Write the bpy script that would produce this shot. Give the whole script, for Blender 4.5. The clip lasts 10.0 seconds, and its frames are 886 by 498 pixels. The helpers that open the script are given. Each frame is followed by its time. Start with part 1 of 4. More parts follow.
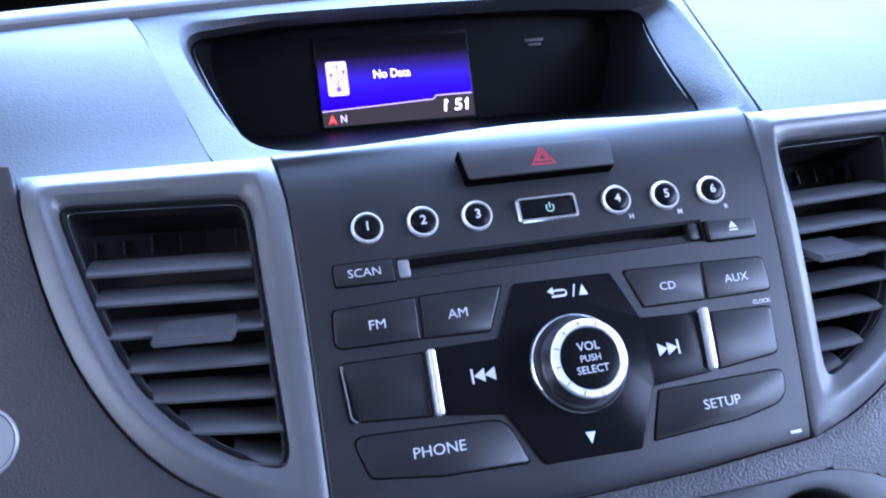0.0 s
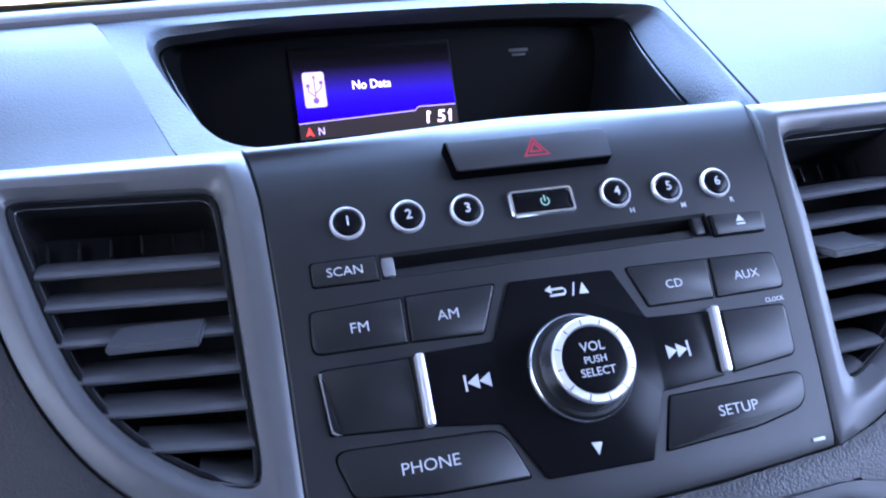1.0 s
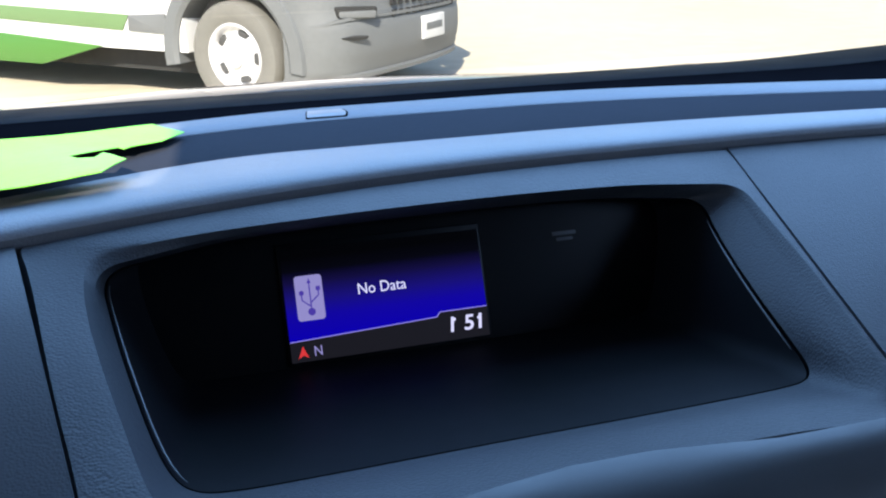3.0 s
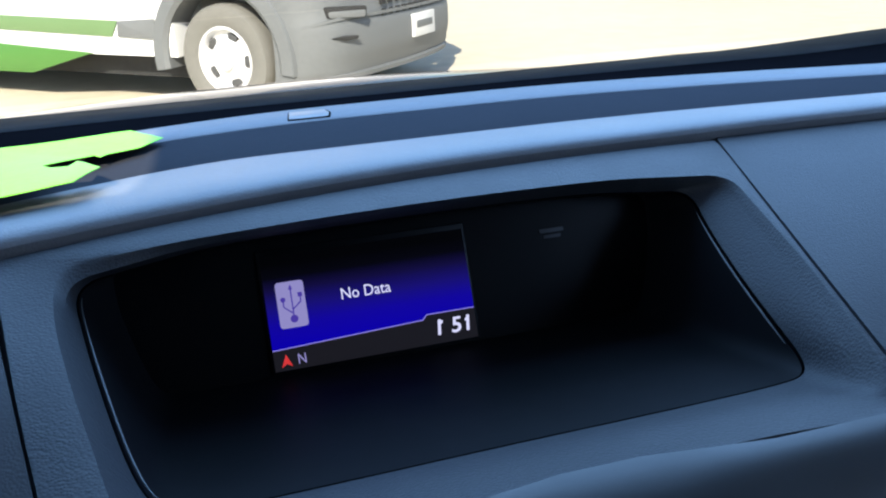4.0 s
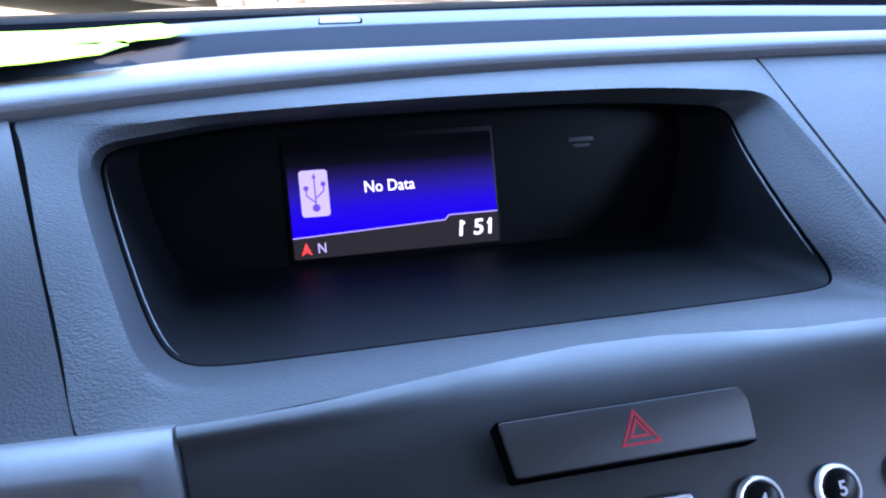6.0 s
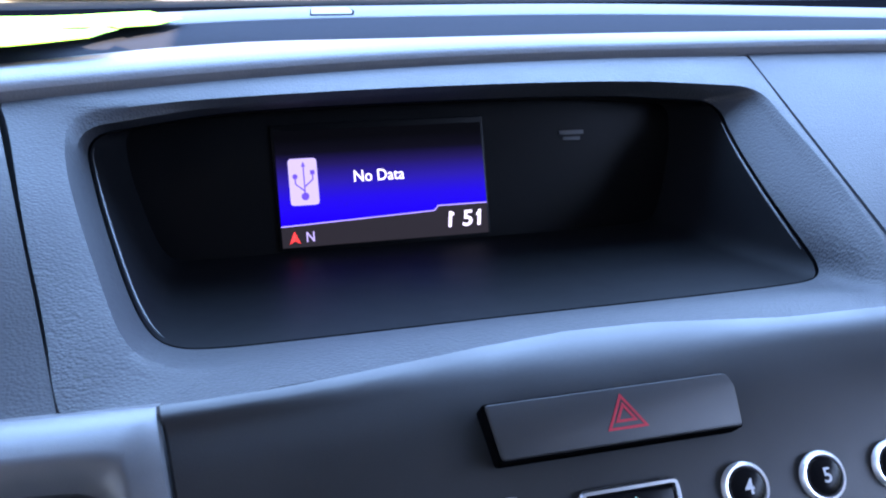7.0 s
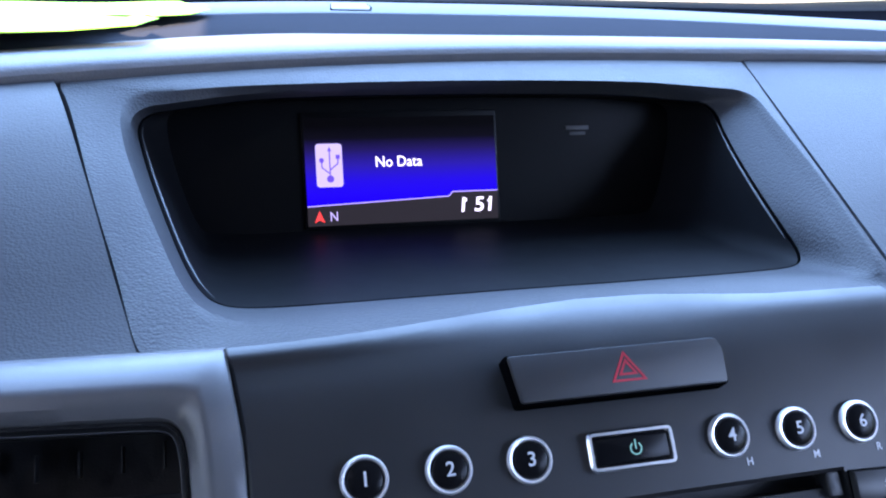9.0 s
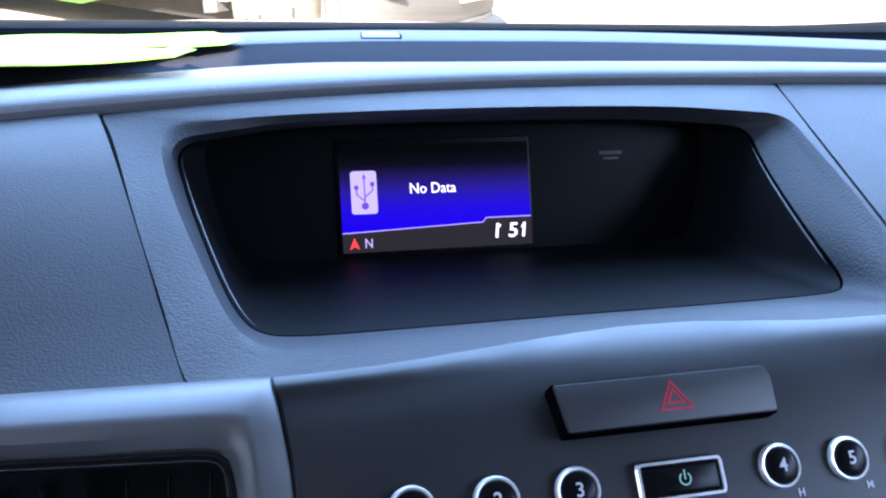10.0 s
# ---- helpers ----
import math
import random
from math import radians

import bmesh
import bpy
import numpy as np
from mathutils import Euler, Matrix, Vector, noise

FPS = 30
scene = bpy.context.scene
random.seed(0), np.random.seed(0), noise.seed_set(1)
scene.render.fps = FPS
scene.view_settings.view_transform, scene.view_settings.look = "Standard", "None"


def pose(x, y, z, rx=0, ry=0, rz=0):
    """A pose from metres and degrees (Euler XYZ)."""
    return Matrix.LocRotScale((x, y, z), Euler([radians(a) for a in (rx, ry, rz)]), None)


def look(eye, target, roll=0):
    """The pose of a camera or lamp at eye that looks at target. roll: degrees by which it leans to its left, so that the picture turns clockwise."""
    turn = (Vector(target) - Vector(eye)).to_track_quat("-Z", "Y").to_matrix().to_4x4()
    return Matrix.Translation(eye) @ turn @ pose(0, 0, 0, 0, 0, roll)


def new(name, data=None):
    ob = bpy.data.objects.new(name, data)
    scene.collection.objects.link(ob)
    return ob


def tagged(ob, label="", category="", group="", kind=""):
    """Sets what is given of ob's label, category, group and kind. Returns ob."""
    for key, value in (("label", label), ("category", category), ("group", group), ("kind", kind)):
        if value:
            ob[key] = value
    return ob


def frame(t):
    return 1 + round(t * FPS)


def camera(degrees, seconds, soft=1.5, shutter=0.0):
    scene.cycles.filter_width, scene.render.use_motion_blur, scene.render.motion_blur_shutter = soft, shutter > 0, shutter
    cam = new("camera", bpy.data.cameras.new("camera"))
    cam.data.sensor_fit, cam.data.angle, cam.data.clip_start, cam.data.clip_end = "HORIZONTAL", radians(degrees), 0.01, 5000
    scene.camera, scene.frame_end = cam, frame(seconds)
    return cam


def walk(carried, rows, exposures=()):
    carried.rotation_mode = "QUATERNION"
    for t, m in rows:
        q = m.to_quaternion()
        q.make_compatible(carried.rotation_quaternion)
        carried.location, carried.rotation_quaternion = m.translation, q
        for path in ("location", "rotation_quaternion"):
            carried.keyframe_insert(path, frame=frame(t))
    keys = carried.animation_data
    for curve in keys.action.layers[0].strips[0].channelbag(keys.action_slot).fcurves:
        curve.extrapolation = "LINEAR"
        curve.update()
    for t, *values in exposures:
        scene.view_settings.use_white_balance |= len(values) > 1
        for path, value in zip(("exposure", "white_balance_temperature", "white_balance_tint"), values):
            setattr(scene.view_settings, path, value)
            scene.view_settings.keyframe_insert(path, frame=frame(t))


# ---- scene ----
cam = camera(57.9, 10.0, soft=2.1)
PATH = [
    (0, (-0.112, -0.269, 1.143), (0.315, 1.472, 0.256), -0.9),
    (0.1, (-0.11, -0.265, 1.15), (0.321, 1.471, 0.256), -0.8),
    (0.2, (-0.109, -0.262, 1.149), (0.326, 1.475, 0.258), -0.8),
    (0.3, (-0.108, -0.261, 1.143), (0.338, 1.476, 0.259), -0.7),
    (0.4, (-0.108, -0.264, 1.132), (0.346, 1.478, 0.26), -0.8),
    (0.5, (-0.108, -0.266, 1.119), (0.352, 1.484, 0.267), -1.0),
    (0.7, (-0.111, -0.269, 1.11), (0.370, 1.493, 0.298), -0.8),
    (0.9, (-0.111, -0.263, 1.111), (0.375, 1.508, 0.319), -1.0),
    (1, (-0.111, -0.253, 1.115), (0.377, 1.523, 0.334), -1.2),
    (1.2, (-0.103, -0.231, 1.135), (0.41, 1.54, 0.36), -1.0),
    (1.4, (-0.094, -0.206, 1.152), (0.435, 1.56, 0.376), -1.1),
    (1.5, (-0.092, -0.185, 1.151), (0.456, 1.581, 0.39), -1.0),
    (1.7, (-0.091, -0.152, 1.167), (0.456, 1.612, 0.401), -0.4),
    (2, (-0.1, -0.116, 1.172), (0.422, 1.664, 0.426), -0.0),
    (2.2, (-0.094, -0.107, 1.178), (0.394, 1.676, 0.414), -0.0),
    (2.5, (-0.09, -0.12, 1.181), (0.399, 1.668, 0.428), -0.3),
    (4, (-0.077, -0.11, 1.178), (0.418, 1.673, 0.418), -2.5),
    (4.2, (-0.078, -0.116, 1.187), (0.439, 1.666, 0.441), -2.2),
    (4.5, (-0.074, -0.115, 1.185), (0.407, 1.668, 0.416), -1.8),
    (4.8, (-0.081, -0.114, 1.169), (0.377, 1.663, 0.374), -1.2),
    (5, (-0.082, -0.114, 1.166), (0.373, 1.654, 0.348), -0.7),
    (5.2, (-0.082, -0.115, 1.161), (0.357, 1.649, 0.328), -0.4),
    (5.5, (-0.083, -0.115, 1.158), (0.35, 1.641, 0.303), -0.1),
    (6.8, (-0.079, -0.117, 1.147), (0.379, 1.626, 0.281), 1.7),
    (7, (-0.082, -0.117, 1.149), (0.383, 1.625, 0.284), 1.7),
    (7.2, (-0.083, -0.121, 1.156), (0.377, 1.620, 0.285), 1.3),
    (7.5, (-0.084, -0.123, 1.154), (0.397, 1.615, 0.288), 1.9),
    (7.8, (-0.096, -0.134, 1.161), (0.392, 1.598, 0.288), 2.9),
    (8, (-0.097, -0.134, 1.145), (0.397, 1.593, 0.266), 3.5),
    (8.2, (-0.098, -0.135, 1.146), (0.392, 1.585, 0.252), 3.9),
    (8.5, (-0.097, -0.142, 1.148), (0.39, 1.585, 0.265), 3.8),
    (9, (-0.1, -0.143, 1.155), (0.386, 1.59, 0.283), 3.7),
    (9.2, (-0.106, -0.143, 1.161), (0.368, 1.592, 0.286), 3.6),
    (9.5, (-0.107, -0.14, 1.156), (0.344, 1.612, 0.304), 2.8),
    (10, (-0.106, -0.141, 1.156), (0.33, 1.629, 0.334), 2.6),
]
EXPOSURES = [(0.0, 3.6, 6680, 29), (0.5, 3.1, 6660, 29), (1.0, 3.33, 6660, 29), (1.5, 2.45, 6550, 25), (2.0, 1.66, 6240, 18), (2.5, 1.3, 6190, 15), (4.0, 1.13, 6260, 11), (4.5, 1.08, 6260, 11), (5.0, 1.33, 6500, 14), (5.5, 2.15, 6500, 21), (7.0, 2.62, 6740, 24), (8.0, 2.56, 6740, 24), (9.0, 2.6, 6740, 24), (9.5, 2.43, 6700, 22), (10.0, 2.41, 6670, 21)]
walk(cam, [(t, look(eye, target, roll)) for t, eye, target, roll in PATH], EXPOSURES)

# ---- light ----
TO_SUN = Vector((-0.28, -0.75, 0.60)).normalized()
world = bpy.data.worlds.new("sky")
scene.world = world
world.use_nodes = True
wn = world.node_tree
sky = wn.nodes.new("ShaderNodeTexSky")
sky.sky_type = "NISHITA"
sky.sun_disc = False
sky.sun_elevation = math.asin(TO_SUN.z)
sky.sun_rotation = math.atan2(TO_SUN.x, TO_SUN.y)
wn.nodes["Background"].inputs["Strength"].default_value = 0.12
wn.links.new(sky.outputs["Color"], wn.nodes["Background"].inputs["Color"])
sun_data = bpy.data.lights.new("sun", "SUN")
sun_data.energy = 4.5
sun_data.angle = radians(0.5)
sun_data.color = (1.0, 0.90, 0.74)
sun = new("sun", sun_data)
sun.matrix_world = look(TO_SUN * 30, (0, 0, 0))
# skylight that falls in through the windscreen and the door windows
for name, spot, aim, wide, high, watts, tone in (("windscreen_light", (0.16, 0.475, 1.265), (0.12, -0.12, 0.70), 1.05, 0.34, 3.2, (0.28, 0.55, 1.0)),
                                                ("window_light", (0.835, -0.45, 1.36), (0, -0.1, 1.02), 0.84, 0.22, 2.35, (0.40, 0.61, 1.0)),
                                                ("driver_window_light", (-0.835, -0.42, 1.27), (0, -0.1, 1.05), 0.70, 0.30, 0.35, (0.40, 0.61, 1.0))):
    lamp = bpy.data.lights.new(name, "AREA")
    lamp.shape, lamp.size, lamp.size_y, lamp.energy = "RECTANGLE", wide, high, watts
    lamp.color = tone
    new(name, lamp).matrix_world = look(spot, aim)


# ---- materials ----
def node_mat(name):
    m = bpy.data.materials.new(name)
    m.use_nodes = True
    nt = m.node_tree
    return m, nt, nt.nodes["Principled BSDF"]


def surface(name, colour, rough, metal=0.0, grain=0.0, depth=0.0002, kind="noise", vary=0.12, patch=18.0, spec=0.5, coat=0.0, rough_vary=0.08):
    """Principled surface with colour and gloss that vary at two scales, and a fine relief of `grain` cells a metre."""
    m, nt, b = node_mat(name)
    L = nt.links.new
    tc = nt.nodes.new("ShaderNodeTexCoord")
    big = nt.nodes.new("ShaderNodeTexNoise")
    big.inputs["Scale"].default_value = patch
    big.inputs["Detail"].default_value = 6.0
    L(tc.outputs["Object"], big.inputs["Vector"])
    fine = nt.nodes.new("ShaderNodeTexNoise")
    fine.inputs["Scale"].default_value = patch * 14
    fine.inputs["Detail"].default_value = 3.0
    L(tc.outputs["Object"], fine.inputs["Vector"])
    add = nt.nodes.new("ShaderNodeMath")
    add.operation = "ADD"
    L(big.outputs["Fac"], add.inputs[0])
    L(fine.outputs["Fac"], add.inputs[1])
    ramp = nt.nodes.new("ShaderNodeMapRange")
    ramp.inputs["From Min"].default_value, ramp.inputs["From Max"].default_value = 0.6, 1.4
    ramp.inputs["To Min"].default_value, ramp.inputs["To Max"].default_value = 1 - vary, 1 + vary
    L(add.outputs[0], ramp.inputs["Value"])
    mul = nt.nodes.new("ShaderNodeVectorMath")
    mul.operation = "SCALE"
    mul.inputs[0].default_value = colour
    L(ramp.outputs["Result"], mul.inputs["Scale"])
    L(mul.outputs["Vector"], b.inputs["Base Color"])
    rr = nt.nodes.new("ShaderNodeMapRange")
    rr.inputs["From Min"].default_value, rr.inputs["From Max"].default_value = 0.3, 0.7
    rr.inputs["To Min"].default_value, rr.inputs["To Max"].default_value = max(0.02, rough - rough_vary), min(1, rough + rough_vary)
    L(big.outputs["Fac"], rr.inputs["Value"])
    L(rr.outputs["Result"], b.inputs["Roughness"])
    b.inputs["Metallic"].default_value = metal
    b.inputs["Specular IOR Level"].default_value = spec
    b.inputs["Coat Weight"].default_value = coat
    if grain:
        if kind == "leather":
            v = nt.nodes.new("ShaderNodeTexVoronoi")
            v.feature = "F1"
            v.inputs["Scale"].default_value = grain
            warp = nt.nodes.new("ShaderNodeTexNoise")
            warp.inputs["Scale"].default_value = grain * 0.4
            L(tc.outputs["Object"], warp.inputs["Vector"])
            mix = nt.nodes.new("ShaderNodeVectorMath")
            mix.operation = "MULTIPLY_ADD"
            L(warp.outputs["Color"], mix.inputs[0])
            mix.inputs[1].default_value = (0.2 / grain,) * 3
            L(tc.outputs["Object"], mix.inputs[2])
            L(mix.outputs["Vector"], v.inputs["Vector"])
            height = v.outputs["Distance"]
        else:
            v = nt.nodes.new("ShaderNodeTexNoise")
            v.inputs["Scale"].default_value = grain
            v.inputs["Detail"].default_value = 4.0
            L(tc.outputs["Object"], v.inputs["Vector"])
            height = v.outputs["Fac"]
        bump = nt.nodes.new("ShaderNodeBump")
        bump.inputs["Strength"].default_value = 1.0
        bump.inputs["Distance"].default_value = depth
        bump.invert = kind == "leather"
        L(height, bump.inputs["Height"])
        L(bump.outputs["Normal"], b.inputs["Normal"])
    return m


def glow(name, colour, strength):
    m, nt, b = node_mat(name)
    b.inputs["Base Color"].default_value = (0.01, 0.01, 0.012, 1)
    b.inputs["Roughness"].default_value = 0.4
    b.inputs["Specular IOR Level"].default_value = 0.05
    b.inputs["Emission Color"].default_value = (*colour, 1)
    b.inputs["Emission Strength"].default_value = strength
    return m


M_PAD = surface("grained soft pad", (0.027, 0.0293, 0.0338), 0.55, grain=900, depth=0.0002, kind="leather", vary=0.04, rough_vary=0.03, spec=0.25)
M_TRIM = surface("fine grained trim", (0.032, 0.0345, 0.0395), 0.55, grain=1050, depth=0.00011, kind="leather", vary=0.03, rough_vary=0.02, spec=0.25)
# Roll and ledge get a lighter base than the deck to paint sky glare.
M_ROLL = surface("grained roll lightened for glare", (0.112, 0.115, 0.124), 0.5, grain=800, depth=0.00015, kind="leather", vary=0.05, rough_vary=0.02, spec=0.3)
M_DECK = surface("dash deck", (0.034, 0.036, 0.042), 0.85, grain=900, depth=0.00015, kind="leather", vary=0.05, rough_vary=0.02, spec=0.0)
M_LOWER = surface("lower dash leather grain", (0.024, 0.0245, 0.026), 0.5, grain=850, depth=0.00018, kind="leather", vary=0.08)
M_FACE = surface("satin face panel", (0.0115, 0.0119, 0.0133), 0.46, grain=2600, depth=0.00004, vary=0.06, spec=0.5)
M_BEZEL = surface("satin grey vent bezel", (0.085, 0.087, 0.092), 0.42, metal=0.1, grain=2600, depth=0.00004, vary=0.06)
M_CLIMATE = surface("smooth dark climate trim", (0.036, 0.0372, 0.04), 0.42, grain=2600, depth=0.00004, vary=0.06, spec=0.3)
M_SLAT = surface("vent slat plastic", (0.065, 0.067, 0.073), 0.34, grain=2200, depth=0.00005, vary=0.08)
M_BLACK = surface("matt black plastic", (0.008, 0.008, 0.009), 0.55, grain=1500, depth=0.00008, vary=0.2)
M_GAP = surface("dark gap", (0.002, 0.002, 0.0023), 0.9, vary=0.1, spec=0.0)
M_SHELL = surface("smooth black housing", (0.0052, 0.0056, 0.0066), 0.5, spec=0.05, grain=1800, depth=0.00004, vary=0.1)
M_GLOSS = surface("gloss black panel", (0.006, 0.006, 0.007), 0.24, vary=0.05, grain=0, rough_vary=0.02, spec=0.08)
M_LENS = surface("black display lens", (0.0028, 0.0029, 0.0032), 0.35, vary=0.06, rough_vary=0.04, spec=0.1)
M_KEY = surface("button plastic", (0.0085, 0.0089, 0.0101), 0.44, grain=2400, depth=0.00005, vary=0.06, spec=0.5)
M_CAP = surface("satin switch cap", (0.024, 0.0245, 0.0265), 0.48, grain=2400, depth=0.00004, vary=0.06, spec=0.5)
M_CHROME = surface("satin chrome", (0.82, 0.83, 0.85), 0.28, metal=1.0, vary=0.05, rough_vary=0.06)
M_BRIGHT = surface("bright satin metal", (0.88, 0.88, 0.9), 0.42, metal=0.75, vary=0.04, rough_vary=0.05)
M_WHITE = surface("printed legend", (0.58, 0.60, 0.64), 0.5, vary=0.08)
M_RED = surface("red hazard print", (0.50, 0.025, 0.045), 0.5, vary=0.1)
M_TEAL = glow("teal power lamp", (0.2, 0.58, 0.66), 0.16)
M_SILVER = surface("silver plastic", (0.26, 0.265, 0.275), 0.35, metal=0.4, vary=0.06)
M_PALE = surface("pale satin button", (0.20, 0.21, 0.22), 0.5, vary=0.05)
M_SENSOR = surface("pale sensor cover", (0.12, 0.122, 0.128), 0.36, vary=0.06)
M_PAPER = surface("fluorescent green paper", (0.235, 0.63, 0.04), 0.75, grain=300, depth=0.0002, vary=0.06, patch=10)
M_LINING = surface("cabin lining", (0.15, 0.15, 0.152), 0.9, grain=400, depth=0.0004, vary=0.1)
M_FRIT = surface("black cowl band", (0.004, 0.004, 0.005), 0.9, spec=0.0, grain=600, depth=0.0001, vary=0.2)
M_COWL = surface("dark cowl plastic", (0.006, 0.0062, 0.0068), 0.8, grain=500, depth=0.0002, vary=0.12, spec=0.2)
M_HOOD = surface("metallic grey car paint", (0.02, 0.0215, 0.025), 0.09, metal=0.0, spec=0.05, coat=0.0, vary=0.05, patch=6, rough_vary=0.02)
M_GROUND = surface("pale concrete paving", (0.55, 0.49, 0.37), 0.9, grain=25, depth=0.0012, vary=0.13, patch=0.35)
M_VAN = surface("white van paint", (0.78, 0.78, 0.77), 0.3, coat=0.5, vary=0.03, patch=2)
M_VANGREEN = surface("green vinyl wrap", (0.06, 0.17, 0.03), 0.35, vary=0.05, patch=2)
M_VANLIGHT = surface("pale green vinyl wrap", (0.12, 0.20, 0.085), 0.35, vary=0.05, patch=2)
M_VANGREY = surface("grey van bumper plastic", (0.13, 0.136, 0.139), 0.6, grain=300, depth=0.0005, vary=0.1, patch=3)
M_RIMHOLE = surface("shaded rim hole", (0.06, 0.06, 0.06), 0.6, vary=0.1)
M_TYRE = surface("dusty tyre rubber", (0.15, 0.145, 0.13), 0.85, grain=200, depth=0.001, vary=0.15, patch=4)
M_RIM = surface("painted steel rim", (0.68, 0.68, 0.69), 0.35, metal=0.35, vary=0.08, patch=6)
M_DARK = surface("dark underbody", (0.02, 0.02, 0.02), 0.8, vary=0.1)
M_PLATE = surface("pale plate", (0.6, 0.6, 0.6), 0.5, vary=0.1, patch=8)
M_NEEDLE = glow("red compass arrow", (0.9, 0.05, 0.05), 0.33)
M_SCRTEXT = glow("screen white", (0.66, 0.66, 0.90), 0.5)
M_SCRICON = glow("screen lilac", (0.42, 0.38, 0.80), 0.3)
M_SCRDARK = glow("screen dark", (0.012, 0.011, 0.014), 0.35)
M_SCRLINE = glow("screen line", (0.33, 0.28, 0.88), 0.4)
M_SCRGLYPH = glow("screen glyph", (0.05, 0.03, 0.25), 0.6)


def screen_blue():
    m, nt, b = node_mat("screen blue")
    L = nt.links.new
    tc = nt.nodes.new("ShaderNodeTexCoord")
    sep = nt.nodes.new("ShaderNodeSeparateXYZ")
    L(tc.outputs["Object"], sep.inputs[0])
    ramp = nt.nodes.new("ShaderNodeValToRGB")
    mr = nt.nodes.new("ShaderNodeMapRange")
    mr.inputs["From Min"].default_value, mr.inputs["From Max"].default_value = 0.010, 0.050
    L(sep.outputs["Y"], mr.inputs["Value"])
    L(mr.outputs["Result"], ramp.inputs["Fac"])
    e = ramp.color_ramp.elements
    e[0].position, e[0].color = 0.0, (0.006, 0.0, 0.62, 1)
    e[1].position, e[1].color = 1.0, (0.0006, 0.0006, 0.001, 1)
    for p, c in ((0.3, (0.010, 0.003, 0.5, 1)), (0.5, (0.014, 0.008, 0.26, 1)), (0.7, (0.009, 0.006, 0.07, 1)), (0.84, (0.002, 0.002, 0.006, 1))):
        k = e.new(p)
        k.color = c
    b.inputs["Base Color"].default_value = (0.002, 0.002, 0.0024, 1)
    b.inputs["Roughness"].default_value = 0.4
    b.inputs["Specular IOR Level"].default_value = 0.02
    L(ramp.outputs["Color"], b.inputs["Emission Color"])
    b.inputs["Emission Strength"].default_value = 0.29
    return m


M_SCRBLUE = screen_blue()


def pane_mat():
    m, nt, b = node_mat("windscreen glass")
    nt.nodes.remove(b)
    out = nt.nodes["Material Output"]
    tr = nt.nodes.new("ShaderNodeBsdfTransparent")
    tr.inputs["Color"].default_value = (0.93, 0.96, 0.95, 1)
    gl = nt.nodes.new("ShaderNodeBsdfGlossy")
    gl.inputs["Roughness"].default_value = 0.02
    mix = nt.nodes.new("ShaderNodeMixShader")
    mix.inputs["Fac"].default_value = 0.05
    nt.links.new(tr.outputs["BSDF"], mix.inputs[1])
    nt.links.new(gl.outputs["BSDF"], mix.inputs[2])
    nt.links.new(mix.outputs["Shader"], out.inputs["Surface"])
    return m


M_PANE = pane_mat()


# ---- builders ----
def thing(name, label, category, m=None, group="", kind=""):
    ob = new(name)
    ob.empty_display_size = 0.02
    ob.matrix_world = m or Matrix()
    return tagged(ob, label, category, group, kind)


def finish(bm, name, material, smooth=True):
    bmesh.ops.recalc_face_normals(bm, faces=bm.faces)
    for f in bm.faces:
        f.smooth = smooth and len(f.verts) <= 4
    me = bpy.data.meshes.new(name)
    bm.to_mesh(me)
    bm.free()
    me.materials.append(material)
    if smooth:
        me.set_sharp_from_angle(angle=radians(35))
    return me


def part(name, bm, material, parent, label="", smooth=True):
    me = bm if isinstance(bm, bpy.types.Mesh) else finish(bm, name, material, smooth)
    if isinstance(bm, bpy.types.Mesh):
        me.materials.clear()
        me.materials.append(material)
    ob = new(name, me)
    ob.parent = parent
    return tagged(ob, label)


def solo(name, bm, material, label, category, group="", kind="", m=None, smooth=True):
    ob = new(name, finish(bm, name, material, smooth))
    if m:
        ob.matrix_world = m
    return tagged(ob, label, category, group, kind)


def grid(rows, bm=None, close=False):
    """A sheet through rows of points (all rows as long)."""
    bm = bm or bmesh.new()
    vs = [[bm.verts.new(p) for p in r] for r in rows]
    n = len(vs[0])
    for a, b in zip(vs, vs[1:]):
        for i in range(n if close else n - 1):
            j = (i + 1) % n
            bm.faces.new((a[i], a[j], b[j], b[i]))
    return bm, vs


def thick(bm, t):
    """Give an open sheet the thickness t, against its normals."""
    bmesh.ops.recalc_face_normals(bm, faces=bm.faces)
    bmesh.ops.solidify(bm, geom=bm.faces[:], thickness=t)
    return bm


def box(x0, x1, y0, y1, z0, z1, bevel=0.0, bm=None, seg=2):
    bm = bm or bmesh.new()
    r = bmesh.ops.create_cube(bm, size=1.0, matrix=Matrix.Translation(((x0 + x1) / 2, (y0 + y1) / 2, (z0 + z1) / 2)) @ Matrix.Diagonal((x1 - x0, y1 - y0, z1 - z0, 1)))
    if bevel:
        es = list({e for v in r["verts"] for e in v.link_edges})
        bmesh.ops.bevel(bm, geom=es, offset=bevel, segments=seg, affect="EDGES", profile=0.5)
    return bm


def rounded(pts, r, seg=4):
    """A polygon with its corners rounded by the radius r (one number or one for each corner)."""
    out = []
    n = len(pts)
    for i, p in enumerate(pts):
        rad = r[i] if isinstance(r, (list, tuple)) else r
        p = Vector(p)
        a, b = Vector(pts[i - 1]) - p, Vector(pts[(i + 1) % n]) - p
        k = min(rad, a.length * 0.45, b.length * 0.45)
        if k < 1e-5:
            out.append(p)
            continue
        s, e = p + a.normalized() * k, p + b.normalized() * k
        for j in range(seg + 1):
            f = j / seg
            out.append(s * (1 - f) ** 2 + p * 2 * f * (1 - f) + e * f * f)
    return out


